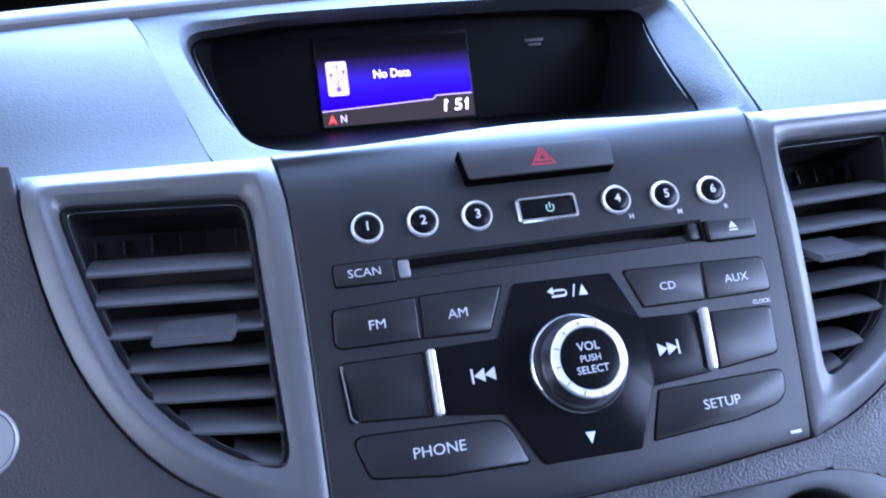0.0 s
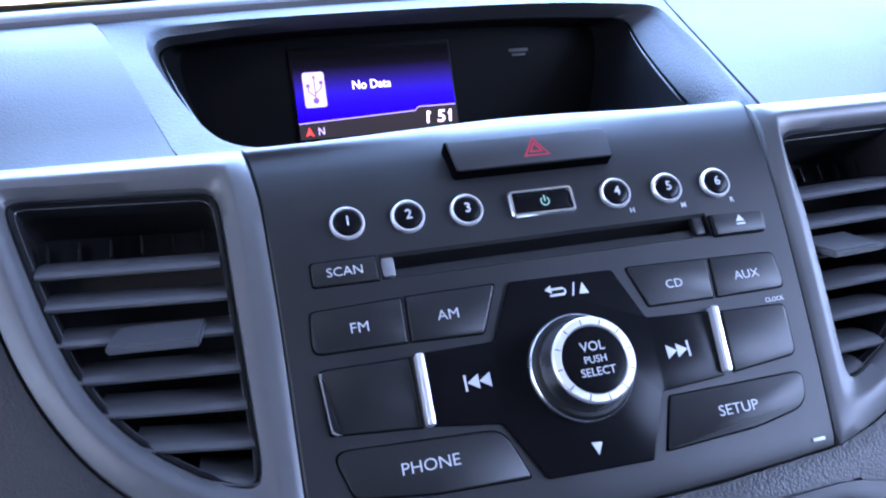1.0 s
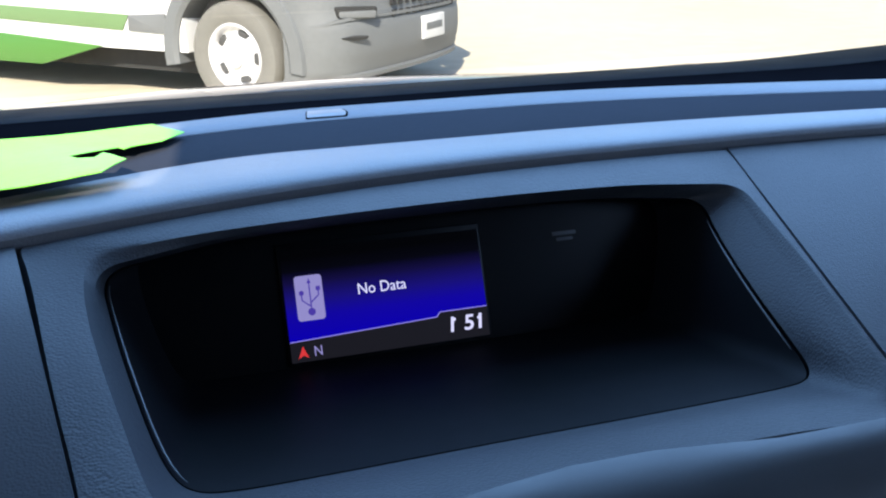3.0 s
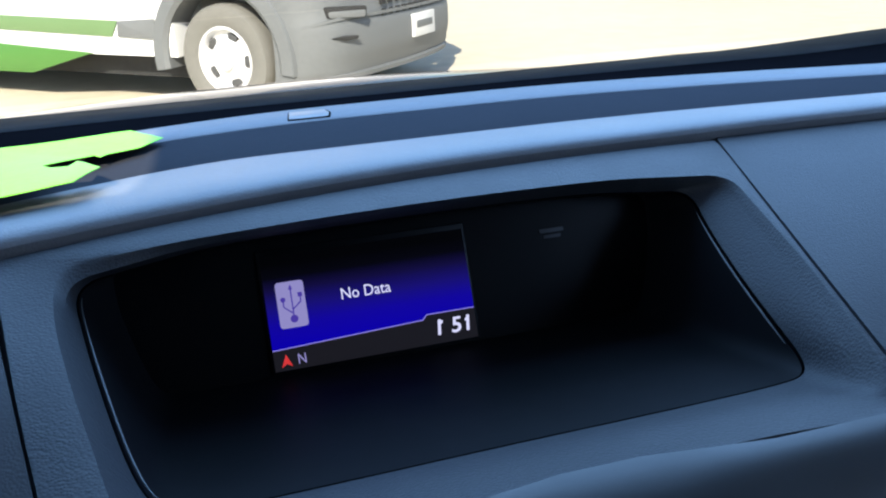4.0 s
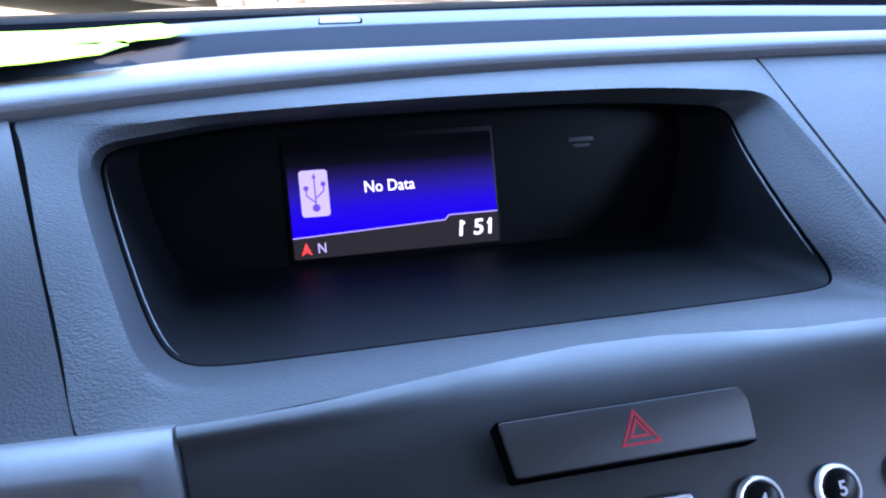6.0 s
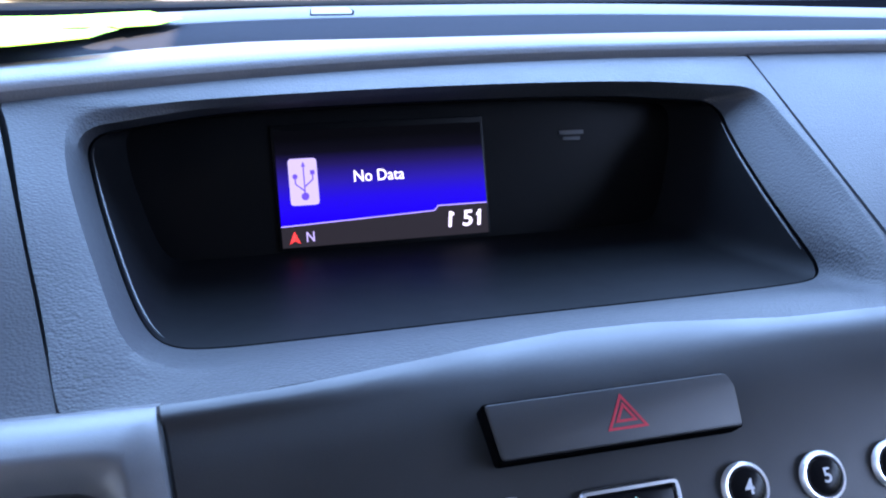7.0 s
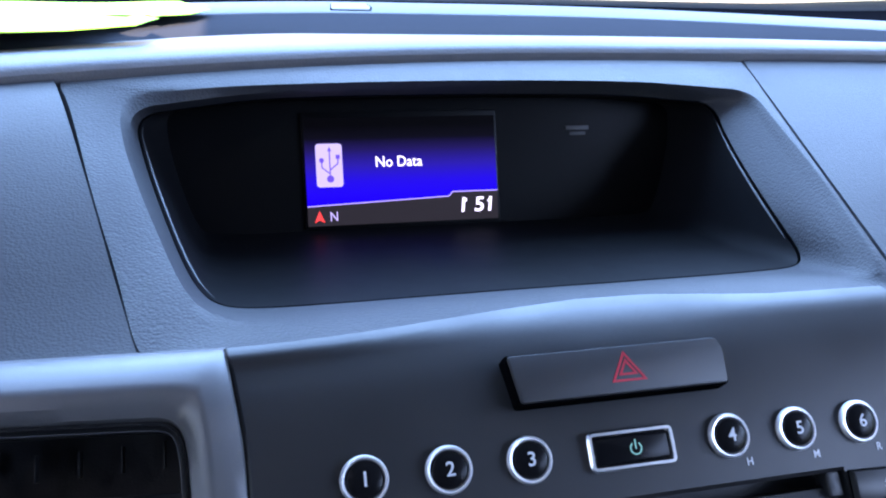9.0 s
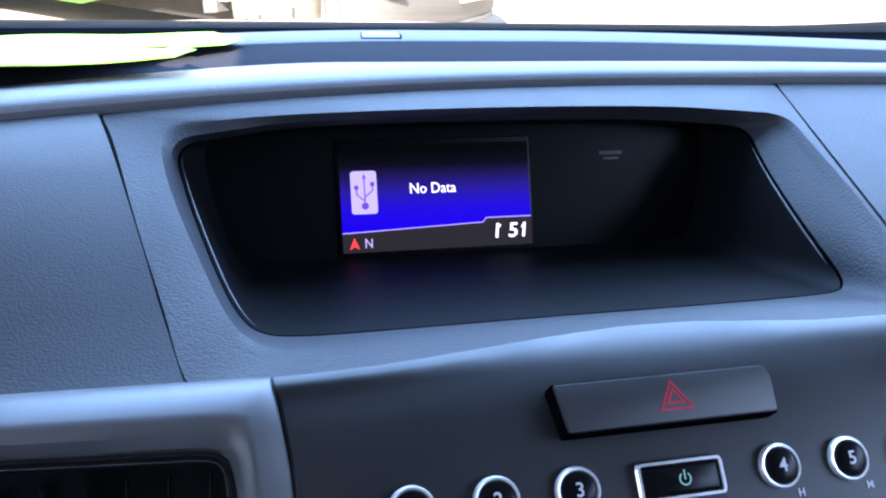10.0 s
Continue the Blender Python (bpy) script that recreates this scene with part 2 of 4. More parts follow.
def inset(pts, d):
    """The polygon (anticlockwise) shrunk by d."""
    n = len(pts)
    out = []
    for i, p in enumerate(pts):
        a = (p - pts[i - 1])
        b = (pts[(i + 1) % n] - p)
        na, nb = Vector((-a.y, a.x)).normalized(), Vector((-b.y, b.x)).normalized()
        m = na + nb
        m = m.normalized() if m.length > 1e-6 else na
        out.append(p + m * (d / max(0.4, m.dot(na))))
    return out


def ccw(pts):
    area = sum(pts[i - 1][0] * p[1] - p[0] * pts[i - 1][1] for i, p in enumerate(pts))
    return list(pts) if area > 0 else list(reversed(pts))


def plate(pts, w0, w1, r=0.001, bevel=0.0004, bm=None, dish=0.0, seg=4):
    """A plate over a polygon in the local plane, from height w0 to w1, with rounded corners and a rounded rim."""
    bm = bm or bmesh.new()
    ring = rounded([Vector(p) for p in ccw(pts)], r, seg)
    i1, i2 = inset(ring, bevel * 0.35), inset(ring, bevel)
    rows = [[(p.x, p.y, w0) for p in ring], [(p.x, p.y, w1 - bevel) for p in ring], [(p.x, p.y, w1 - bevel * 0.3) for p in i1], [(p.x, p.y, w1) for p in i2]]
    _, vs = grid(rows, bm, close=True)
    bm.faces.new(vs[-1])
    bm.faces.new(list(reversed(vs[0])))
    return bm


def lathe(profile, centre=(0, 0), n=48, bm=None, a0=0.0, a1=2 * math.pi):
    """A turned body round the local normal: profile of (radius, height)."""
    bm = bm or bmesh.new()
    full = abs(a1 - a0 - 2 * math.pi) < 1e-6
    rows = []
    for r, h in profile:
        rows.append([(centre[0] + max(r, 1e-5) * math.cos(a0 + (a1 - a0) * k / n), centre[1] + max(r, 1e-5) * math.sin(a0 + (a1 - a0) * k / n), h) for k in range(n if full else n + 1)])
    grid(rows, bm, close=full)
    if full:
        bmesh.ops.remove_doubles(bm, verts=bm.verts, dist=2e-5)
    return bm


def lettering(body, size, m, bold=0.0, wide=1.0):
    """A mesh of flat raised letters, centred, at the local pose m."""
    cu = bpy.data.curves.new("letters", "FONT")
    cu.body, cu.size, cu.align_x, cu.align_y, cu.extrude, cu.offset = body, size, "CENTER", "CENTER", 0.00005, bold
    cu.resolution_u = 3
    ob = new("letters", cu)
    bpy.context.view_layer.update()
    me = bpy.data.meshes.new_from_object(ob.evaluated_get(bpy.context.evaluated_depsgraph_get()))
    bpy.data.objects.remove(ob)
    me.transform(m @ Matrix.Diagonal((wide, 1, 1, 1)))
    return me


def smooth01(f):
    f = max(0.0, min(1.0, f))
    return f * f * (3 - 2 * f)


def resample(pts, n):
    pts = [Vector(p) for p in pts]
    d = [0.0]
    for a, b in zip(pts, pts[1:]):
        d.append(d[-1] + (b - a).length)
    out, k = [], 0
    for i in range(n):
        s = d[-1] * i / (n - 1)
        while k < len(pts) - 2 and d[k + 1] < s:
            k += 1
        f = (s - d[k]) / max(1e-9, d[k + 1] - d[k])
        out.append(pts[k].lerp(pts[k + 1], f))
    return out


def chaikin(pts, times, closed=True):
    pts = [Vector(p) for p in pts]
    for _ in range(times):
        nxt = []
        n = len(pts)
        for i in range(n if closed else n - 1):
            a, b = pts[i], pts[(i + 1) % n]
            nxt += [a.lerp(b, 0.25), a.lerp(b, 0.75)]
        pts = nxt if closed else [pts[0]] + nxt + [pts[-1]]
    return pts


# The slanting front of the centre stack: local x across, y up the slope, z out of it.
SLOPE = radians(47.5)
STACK = Matrix(((1, 0, 0, 0), (0, math.cos(SLOPE), -math.sin(SLOPE), 0), (0, math.sin(SLOPE), math.cos(SLOPE), 1.0), (0, 0, 0, 1)))
mm = 0.001


def uv(*pts):
    return [(x * mm, y * mm) for x, y in pts]


# ---- ground and cabin shell ----
bm = bmesh.new()
grid([[(x, y, 0) for x in (-400, -20, -6, 0, 6, 20, 400)] for y in (-400, -20, 0, 4, 8, 14, 30, 400)], bm)
solo("ground", bm, M_GROUND, "pale sunlit concrete of an open parking lot", "ground", kind="structure")

WS0, WS1 = Vector((0, 0.80, 1.02)), Vector((0, 0.10, 1.56))
# unseen roof opening, added so that sun falls on the green note
SUN_GAP = (-0.60, -0.350, -0.40, -0.185)
bm = box(-0.84, SUN_GAP[0], -1.6, WS1.y, 1.56, 1.60)
box(SUN_GAP[1], 0.84, -1.6, WS1.y, 1.56, 1.60, bm=bm)
box(SUN_GAP[0], SUN_GAP[1], -1.6, SUN_GAP[2], 1.56, 1.60, bm=bm)
box(SUN_GAP[0], SUN_GAP[1], SUN_GAP[3], WS1.y, 1.56, 1.60, bm=bm)
solo("ceiling", bm, M_LINING, "plain grey headlining with an added gap for the sun", "ceiling", kind="structure", smooth=False)
solo("wall_back", box(-0.84, 0.84, -1.64, -1.60, 0.2, 1.60), M_LINING, "plain grey rear end of the cabin", "wall", kind="structure")
solo("wall_front", box(-0.84, 0.84, 0.66, 0.68, 0.2, 1.0), M_DARK, "dark bulkhead behind the dashboard", "wall", kind="structure")
solo("floor", box(-0.84, 0.84, -1.60, 0.9, 0.18, 0.22), M_LINING, "plain dark cabin floor", "floor", kind="structure")


def side_wall(name, x0, x1, hole, label):
    """A cabin side: it follows the slanting windscreen, with one window opening (y0, y1, z0, z1)."""
    y0, y1, z0, z1 = hole
    bm = bmesh.new()
    ztop = lambda y: min(1.56, WS0.z + (WS0.y - y) / (WS0.y - WS1.y) * (WS1.z - WS0.z))
    ys = sorted({-1.6, y0, y1, WS1.y, 0.25, 0.45, WS0.y})
    for a, b in zip(ys, ys[1:]):
        spans = [(0.2, z0), (z1, None)] if y0 <= a and b <= y1 else [(0.2, None)]
        for lo, hi in spans:
            ta, tb = (hi or ztop(a)), (hi or ztop(b))
            if ta <= lo + 1e-4 and tb <= lo + 1e-4:
                continue
            vs = [bm.verts.new((x, y, z)) for x in (x0, x1) for y, z in ((a, lo), (b, lo), (b, max(tb, lo + 1e-3)), (a, max(ta, lo + 1e-3)))]
            for q in ((0, 1, 2, 3), (7, 6, 5, 4), (0, 4, 5, 1), (1, 5, 6, 2), (2, 6, 7, 3), (3, 7, 4, 0)):
                bm.faces.new([vs[i] for i in q])
    solo(name, bm, M_LINING, label, "wall", kind="structure", smooth=False)


side_wall("wall_left", -0.88, -0.84, (-0.80, -0.04, 1.07, 1.43), "plain grey cabin side with a door window")
side_wall("wall_right", 0.84, 0.88, (-0.9, 0.0, 1.06, 1.48), "plain grey cabin side with a door window")

bm, _ = grid([[(x, WS0.lerp(WS1, f).y - 0.03 * (x / 0.74) ** 2 * (1 - f), WS0.lerp(WS1, f).z) for x in np.linspace(-0.84, 0.84, 9)] for f in (0, 0.5, 1)])
pane = solo("window_1", bm, M_PANE, "clear slanting windscreen glass", "windscreen", kind="structure")
pane.visible_shadow = False
for name, size, label in (("window_2", (-0.862, -0.858, -0.80, -0.04, 1.07, 1.43), "clear glass of a door window"),
                          ("window_3", (0.858, 0.862, -0.9, 0.0, 1.06, 1.48), "clear glass of a door window")):
    solo(name, box(*size), M_PANE, label, "window", kind="structure", smooth=False).visible_shadow = False

# ---- dashboard ----
dash = thing("dashboard", "dark grey grained dashboard with a hooded display recess", "dashboard", Matrix())


def crease_y(x):
    return 0.254 - min(0.115, 0.62 * max(0.0, 0.09 - x) ** 2) - 0.012 * smooth01((x - 0.18) / 0.3)


# roll, groove and deck in front of the windscreen: heights along the car
def groove_y(x):
    return 0.347 - 0.080 * smooth01((-0.05 - x) / 0.28) - 0.035 * smooth01((x - 0.1) / 0.5)


def sweep(x):
    """How far the ledge below the windscreen bends back towards the sides."""
    return -0.08 * smooth01((x - 0.1) / 0.6) - 0.09 * smooth01(-x / 0.45)


PROFILE = [(0.006, 1.0560), (0.0025, 1.0605), (0.0006, 1.0645), (0.0, 1.0673), (0.0012, 1.0690), (0.004, 1.0702), (0.010, 1.0709), (0.022, 1.0703), (0.040, 1.0677), (0.060, 1.0641), (0.080, 1.0601), (0.093, 1.0574)]
xs = [-0.84 + 1.68 * i / 112 for i in range(113)]
rows = []
for d, z in PROFILE:
    f = d / 0.093
    rows.append([(x, crease_y(x) * (1 - f) + groove_y(x) * f, z) for x in xs])
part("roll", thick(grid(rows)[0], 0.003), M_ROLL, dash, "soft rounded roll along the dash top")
rows = [[(x, (groove_y(x) + 0.0005) * (1 - f) + (0.4275 + sweep(x)) * f, z) for x in xs] for f, z in ((0, 1.0571), (0.3, 1.0566), (0.65, 1.0560), (0.95, 1.0556), (1.0, 1.0556))]
part("deck", thick(grid(rows)[0], 0.003), M_DECK, dash)
# the ledge's pale tone stands in for glare from the windscreen
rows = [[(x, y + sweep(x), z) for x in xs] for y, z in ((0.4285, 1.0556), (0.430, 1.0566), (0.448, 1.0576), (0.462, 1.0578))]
part("ledge", thick(grid(rows)[0], 0.003), M_ROLL, dash, "ledge below the windscreen, coloured pale for sky glare")


def cowl(x, y, z):
    return (x, y + sweep(x) * max(0.0, 1 - (y - 0.456) / 0.12), z + 0.009 * smooth01((abs(x) - 0.45) / 0.3))


rows = [[cowl(x, y, z) for x in xs] for y, z in ((0.463, 1.0555), (0.50, 1.0500), (0.545, 1.0450), (0.56, 1.0432))]
part("cowl_band", thick(grid(rows)[0], 0.003), M_FRIT, dash, "black band along the windscreen foot")
rows = [[cowl(x, y, z) for x in xs] for y, z in ((0.561, 1.0418), (0.565, 1.0438), (0.62, 1.0378), (0.68, 1.0300), (0.715, 1.012), (0.735, 0.985))]
part("cowl_cover", thick(grid(rows)[0], 0.003), M_COWL, dash, "dark plastic cowl below the windscreen")


# ---- display recess ----
def whole_ring(low, high, right, left, blend=0.4):
    """A closed ring: bottom centre, up the right side, top centre, down the left side; sides in mm."""
    side = lambda pts, sgn: [Vector((sgn * x, y, z)) * mm for x, y, z in pts[:8]] + [Vector((sgn * pts[7][0], pts[7][1], pts[7][2])).lerp(Vector((sgn * pts[8][0], pts[8][1], pts[8][2])), blend) * mm] + [Vector((sgn * pts[8][0], pts[8][1], pts[8][2])) * mm]
    return [Vector(low) * mm] + side(right, 1) + [Vector(high) * mm] + list(reversed(side(left, -1)))


RING0 = whole_ring((0, 55, 1031.5), (0, 247.5, 1064.3),
                   [(60, 56.5, 1031.2), (105, 55, 1029.5), (124, 54.5, 1028.2), (127, 58, 1028.8), (134, 85, 1033.5), (144.5, 125, 1040.6), (161.5, 190, 1052), (177.5, 251, 1063.6), (110, 252.5, 1064.3)],
                   [(60, 52, 1032), (105, 46, 1032.6), (125, 45, 1032), (129.5, 50, 1031.8), (137, 85, 1036.5), (148, 125, 1047), (163, 190, 1060.5), (170.5, 211.5, 1063.6), (95, 231.5, 1064.3)], 0.05)
RING1 = whole_ring((0, 81, 1023.2), (0, 217.5, 1062.2),
                   [(60, 81, 1023.2), (104, 78, 1023.4), (118, 69, 1026.4), (124.5, 67, 1030.2), (132, 92, 1035.4), (143.5, 132, 1042.6), (152.5, 180, 1051.4), (157.5, 210.0, 1058.0), (93.1, 216.8, 1061.6)],
                   [(60, 76, 1024.6), (91.5, 65.9, 1027.5), (108.0, 65.8, 1030.3), (117.3, 76.6, 1033.6), (126.5, 109, 1038.8), (134.5, 137, 1045), (143.4, 174.3, 1053.0), (144.9, 204.0, 1060.2), (92.2, 211.5, 1062.0)])
RING2 = whole_ring((0, 93.5, 1017.6), (0, 221, 1058.4),
                   [(60, 93.5, 1017.8), (106, 91, 1018.2), (118, 85, 1020.6), (123, 83, 1025), (129, 102, 1031.5), (139.5, 135, 1037.5), (149, 180, 1046.6), (154.5, 211, 1054), (90, 222.5, 1058)],
                   [(60, 93, 1017.8), (95, 92, 1017.6), (108.5, 92, 1019.4), (116, 98, 1023.4), (122.8, 117, 1028.4), (130.8, 143, 1035.6), (140.3, 176.5, 1045.5), (141.5, 198.0, 1056.0), (90.1, 215.1, 1057.8)])
RING3 = whole_ring((0, 99, 1014.9), (0, 231, 1052),
                   [(60, 99, 1014.8), (108, 99.5, 1015), (120, 101.5, 1015.5), (124.5, 109, 1017.5), (125.8, 122, 1021), (128.5, 152, 1029.7), (134.8, 190, 1040), (141, 217, 1050), (85, 229.5, 1051.8)],
                   [(60, 98.5, 1014.7), (98.5, 98.5, 1014.7), (109.5, 101.5, 1015.6), (115.5, 109.5, 1017.7), (121, 124, 1021.7), (128, 149, 1028.5), (136, 181, 1037.5), (142, 210, 1049.5), (85, 228, 1051.8)])
BACK = [(60, 218.5, 987.2), (105, 218.5, 987.2), (115, 219, 988), (119, 220.5, 991), (122.5, 223.5, 998), (126.5, 229, 1010), (131, 237, 1027), (131, 245, 1042.5), (80, 246.5, 1046.5)]
RING4 = whole_ring((0, 218.5, 987.2), (0, 247, 1047), BACK, BACK)
rings = [chaikin(r, 3) for r in (RING0, RING1, RING2, RING3, RING4)]
mid = lambda a, b, f, lift: [p.lerp(q, f) + Vector((0, 0, lift)) for p, q in zip(a, b)]
under = [p + Vector((math.copysign(0.005, p.x) if abs(p.x) > 0.1 else 0, -0.004 if p.y < 0.1 else 0.003, -0.008)) for p in rings[0]]
part("display_hood", grid([under, [p + Vector((0, 0, -0.0012)) for p in rings[0]], [p.lerp(q, 0.03) for p, q in zip(rings[0], rings[1])], mid(rings[0], rings[1], 0.5, 0.0003), mid(rings[0], rings[1], 0.86, 0.0003), mid(rings[1], rings[2], 0.02, 0.0002), mid(rings[1], rings[2], 0.22, 0.0003), mid(rings[1], rings[2], 0.5, 0.0002), mid(rings[1], rings[2], 0.8, 0.0), rings[2], mid(rings[2], rings[3], 0.6, 0.0), rings[3]], close=True)[0], M_PAD, dash, "grained hood round the display recess")
lip = [Vector((p.x * 0.996, p.y + 0.0008, p.z - 0.0008)) for p in rings[3]]
part("display_housing", grid([[p + (p - Vector((0, 0.16, 1.035))) * 0.04 + Vector((0, 0.002, -0.003)) for p in rings[3]], lip, mid(lip, rings[4], 0.5, -0.001), mid(lip, rings[4], 0.92, -0.001), rings[4]], close=True)[0], M_SHELL, dash, "smooth dark display housing")
def tube(path, r, n=6, closed=True):
    """A thin round bead along a line."""
    rows = []
    m = len(path)
    for i, p in enumerate(path):
        d = (path[(i + 1) % m] - path[i - 1]) if closed else (path[min(i + 1, m - 1)] - path[max(i - 1, 0)])
        d = d.normalized()
        a = d.cross(Vector((0, 0.5, 0.87))).normalized()
        b = d.cross(a)
        rr = r if closed else r * (0.25 + 0.75 * min(1.0, 4 * i / m, 4 * (m - 1 - i) / m))
        rows.append([p + (a * math.cos(2 * math.pi * k / n) + b * math.sin(2 * math.pi * k / n)) * rr for k in range(n)])
    return grid(rows + rows[:1] if closed else rows, close=True)[0]


part("housing_joint", tube([p + Vector((0, 0.0002, 0.0001)) for p in rings[3]], 0.00025), M_GAP, dash)
# thin paler beads paint the highlight along the housing's side edges
for side in (-1, 1):
    line = [p.lerp(q, 0.014) + (Vector((0, 0.16, 1.02)) - p) * 0.012 for p, q in zip(rings[3], rings[4]) if p.x * side > 0.1 and 0.104 + 0.012 * (side > 0) < p.y < 0.205]
    part("housing_highlight", tube(line, 0.00045, closed=False), M_BEZEL, dash, "pale bead painting the highlight on the housing edge")
bm = bmesh.new()
bm.faces.new([bm.verts.new((p.x, p.y, p.z)) for p in rings[4]])
bmesh.ops.triangulate(bm, faces=bm.faces)
part("display_lens", bm, M_LENS, dash, "dark glossy display lens", smooth=False)

# side panels of the dash top, with a thin joint to the hood
def seam_x(y, sign):
    if sign < 0:
        return 0.1295 + (y - 0.056) * 0.262
    return 0.1265 + (y - 0.056) * 0.262


def panel(sign, reach):
    """A dash-top panel beside the hood, from the vent's edge up to the roll."""
    ys = [0.043, 0.050, 0.060, 0.090, 0.120, 0.150, 0.180, 0.205, 0.230, 0.2545]
    left = [1.0310, 1.0315, 1.0325, 1.0385, 1.0465, 1.0525, 1.0585, 1.0620, 1.0640, 1.0645]
    rows = []
    for y, zl in zip(ys, left):
        row = []
        k = (y - ys[0]) / (ys[-1] - ys[0])
        z = zl if sign < 0 else 1.0289 + (y - 0.056) * 0.1746
        for i in range(25):
            f = i / 24
            yy, x = y, 0.0
            for _ in range(3):
                x0 = sign * (seam_x(yy, sign) + (0.0008 if sign < 0 else 0.0010))
                x = x0 + sign * (reach - abs(x0)) * f
                yy = ys[0] + k * (crease_y(x) - ys[0])
            row.append((x, yy, z + 0.006 * f * math.sin(k * math.pi)))
        rows.append(row)
    return thick(grid(rows)[0], 0.003)


part("trim_panel", panel(-1, 0.45), M_TRIM, dash, "grained dash panel beside the display hood")
part("trim_panel", panel(1, 0.84), M_TRIM, dash, "grained dash panel beside the display hood")


# outlines in the slanting plane of the stack, in mm
FACE_L = [(-105.6, 56.3), (-102, 29), (-101, -14), (-101, -50), (-101, -86)]
FACE_R = [(107.8, 55.5), (102, 20), (100, -3), (96.5, -35), (93, -62), (89, -90)]
VENT_L_OUT = [(-200, 58.3), (-195.5, 29), (-189.5, 3), (-181.5, -20), (-171, -40), (-158, -57), (-142, -70.5), (-121, -81), (-102, -86.6)]
VENT_L_IN = [(-186.5, 41.5), (-179, 14.5), (-171, -10.5), (-162.5, -29.5), (-151.5, -44), (-136, -56.6), (-123.5, -64), (-112.6, -67)]
VENT_L_RIGHT = [(-116.4, 37.5), (-115.4, 7), (-114, -31), (-112.6, -67)]
VENT_R_OUT = [(201, 55), (195, 28), (188, 4), (179, -20), (168, -40), (153, -58), (135, -72), (112, -84), (91, -90)]
VENT_R_IN = [(177, 38), (170, 12), (161.5, -12), (152.5, -30), (140.5, -47), (128, -57), (114, -64.4), (103, -69)]
VENT_R_RIGHT = [(115, 37), (112, 2), (108.5, -29), (103, -69)]

inner = resample([Vector((p.x, p.y, -3)) for p in chaikin([(*p, 0) for p in VENT_L_OUT], 2, False)] + [Vector((-52, -92.6, -3)), Vector((-10, -95, -3)), Vector((40, -93.8, -3))] + [Vector((p.x, p.y, -3)) for p in reversed(chaikin([(*p, 0) for p in VENT_R_OUT], 2, False))], 120)
rows = []
CLIMATE_EDGE = [(-160, -101), (-90, -101), (-35, -102.4), (20, -103.8), (66, -103.2), (86, -102.4), (98, -103.6), (110, -107.5), (120, -113), (150, -132), (165, -170)]
for f, drop in ((0.0, -9), (0.0, -3.2), (0.015, -2.5), (0.03, -2.2), (0.045, -2.25), (0.06, -2.3), (0.08, -2.4), (0.1, -2.5), (0.12, -2.6), (0.15, -2.9), (0.19, -3.4), (0.24, -4.1), (0.3, -5), (0.45, -8.3), (0.6, -12), (1.0, -24)):
    row = []
    for p in inner:
        d = Vector((p.x, p.y - 20, 0)).normalized()
        k = 1.0 + f * 330
        q = Vector((p.x, p.y, 0)) + Vector((d.x * k, min(0, d.y) * k * 0.7, 0)) * (1 if f or drop > -9 else 0.6)
        behind = abs(q.x) < 165 and q.y < np.interp(q.x, [p[0] for p in CLIMATE_EDGE], [p[1] for p in CLIMATE_EDGE]) - 3.5
        row.append(STACK @ (Vector((q.x, q.y, -45 if behind else drop)) * mm))
    rows.append(row)
part("lower_dash", grid(rows)[0], M_LOWER, dash, "dark leather-grained lower dash")


# ---- head unit ----
unit = thing("head_unit", "dark grey car radio with chrome-ringed buttons and a large dial", "car radio", STACK)


def edge_u(side, v):
    pts = FACE_L if side < 0 else FACE_R
    for (u0, v0), (u1, v1) in zip(pts, pts[1:]):
        if v >= v1:
            return u0 + (u1 - u0) * (v - v0) / (v1 - v0)
    return pts[-1][0]


FACE_PROFILE = [(-90, -7), (-89.5, -1.5), (-87, -0.6), (-80, -0.3), (-60, 0), (-30, 0), (-5, 0), (4.6, 0), (12, -0.12), (20, -0.45), (27, -1.1), (34, -2.15), (40, -3.45), (44, -4.65), (48, -6.25), (52, -8.35), (56, -11.1), (60, -14.6), (63, -18)]
bm = bmesh.new()
cols = [("L", 0), ("L", 0.7), (-92, 0), (-78, 0), (-64.5, 0), (-45, 0), (-25, 0), (0, 0), (25, 0), (45, 0), (66, 0), ("R", 0.7), ("R", 0)]
vs = []
for v, w in FACE_PROFILE:
    row = []
    for c, d in cols:
        u = edge_u(-1, v) + 0.3 + d if c == "L" else edge_u(1, v) - 0.3 - d if c == "R" else c
        push = 2 * smooth01((u + 80) / 110) * (1 - smooth01((u - 20) / 70)) * smooth01((v - 56) / 7)
        short = smooth01((v - 48) / 15) * (1 - smooth01((u + 106) / 120) + 0.5 * smooth01((u - 5) / 70))
        bow = 4.6 * max(0.0, 1 - ((u + 6) / 96) ** 2) * smooth01((-70 - v) / 17)
        v_, w_ = v - bow + push * 0.64 - 7.2 * short, w - push * 0.77 + 8.0 * short
        row.append(bm.verts.new((u * mm, v_ * mm, (w_ - (0.7 if c in "LR" and d == 0 else 0) if isinstance(c, str) else w_) * mm)))
    vs.append(row)
slot_row = [i for i, p in enumerate(FACE_PROFILE) if p[0] == -5][0]
for i in range(len(vs) - 1):
    for j in range(len(cols) - 1):
        if i == slot_row and 4 <= j <= 9:
            continue
        bm.faces.new((vs[i][j], vs[i][j + 1], vs[i + 1][j + 1], vs[i + 1][j]))
part("faceplate", bm, M_FACE, unit, "smooth satin dark faceplate")

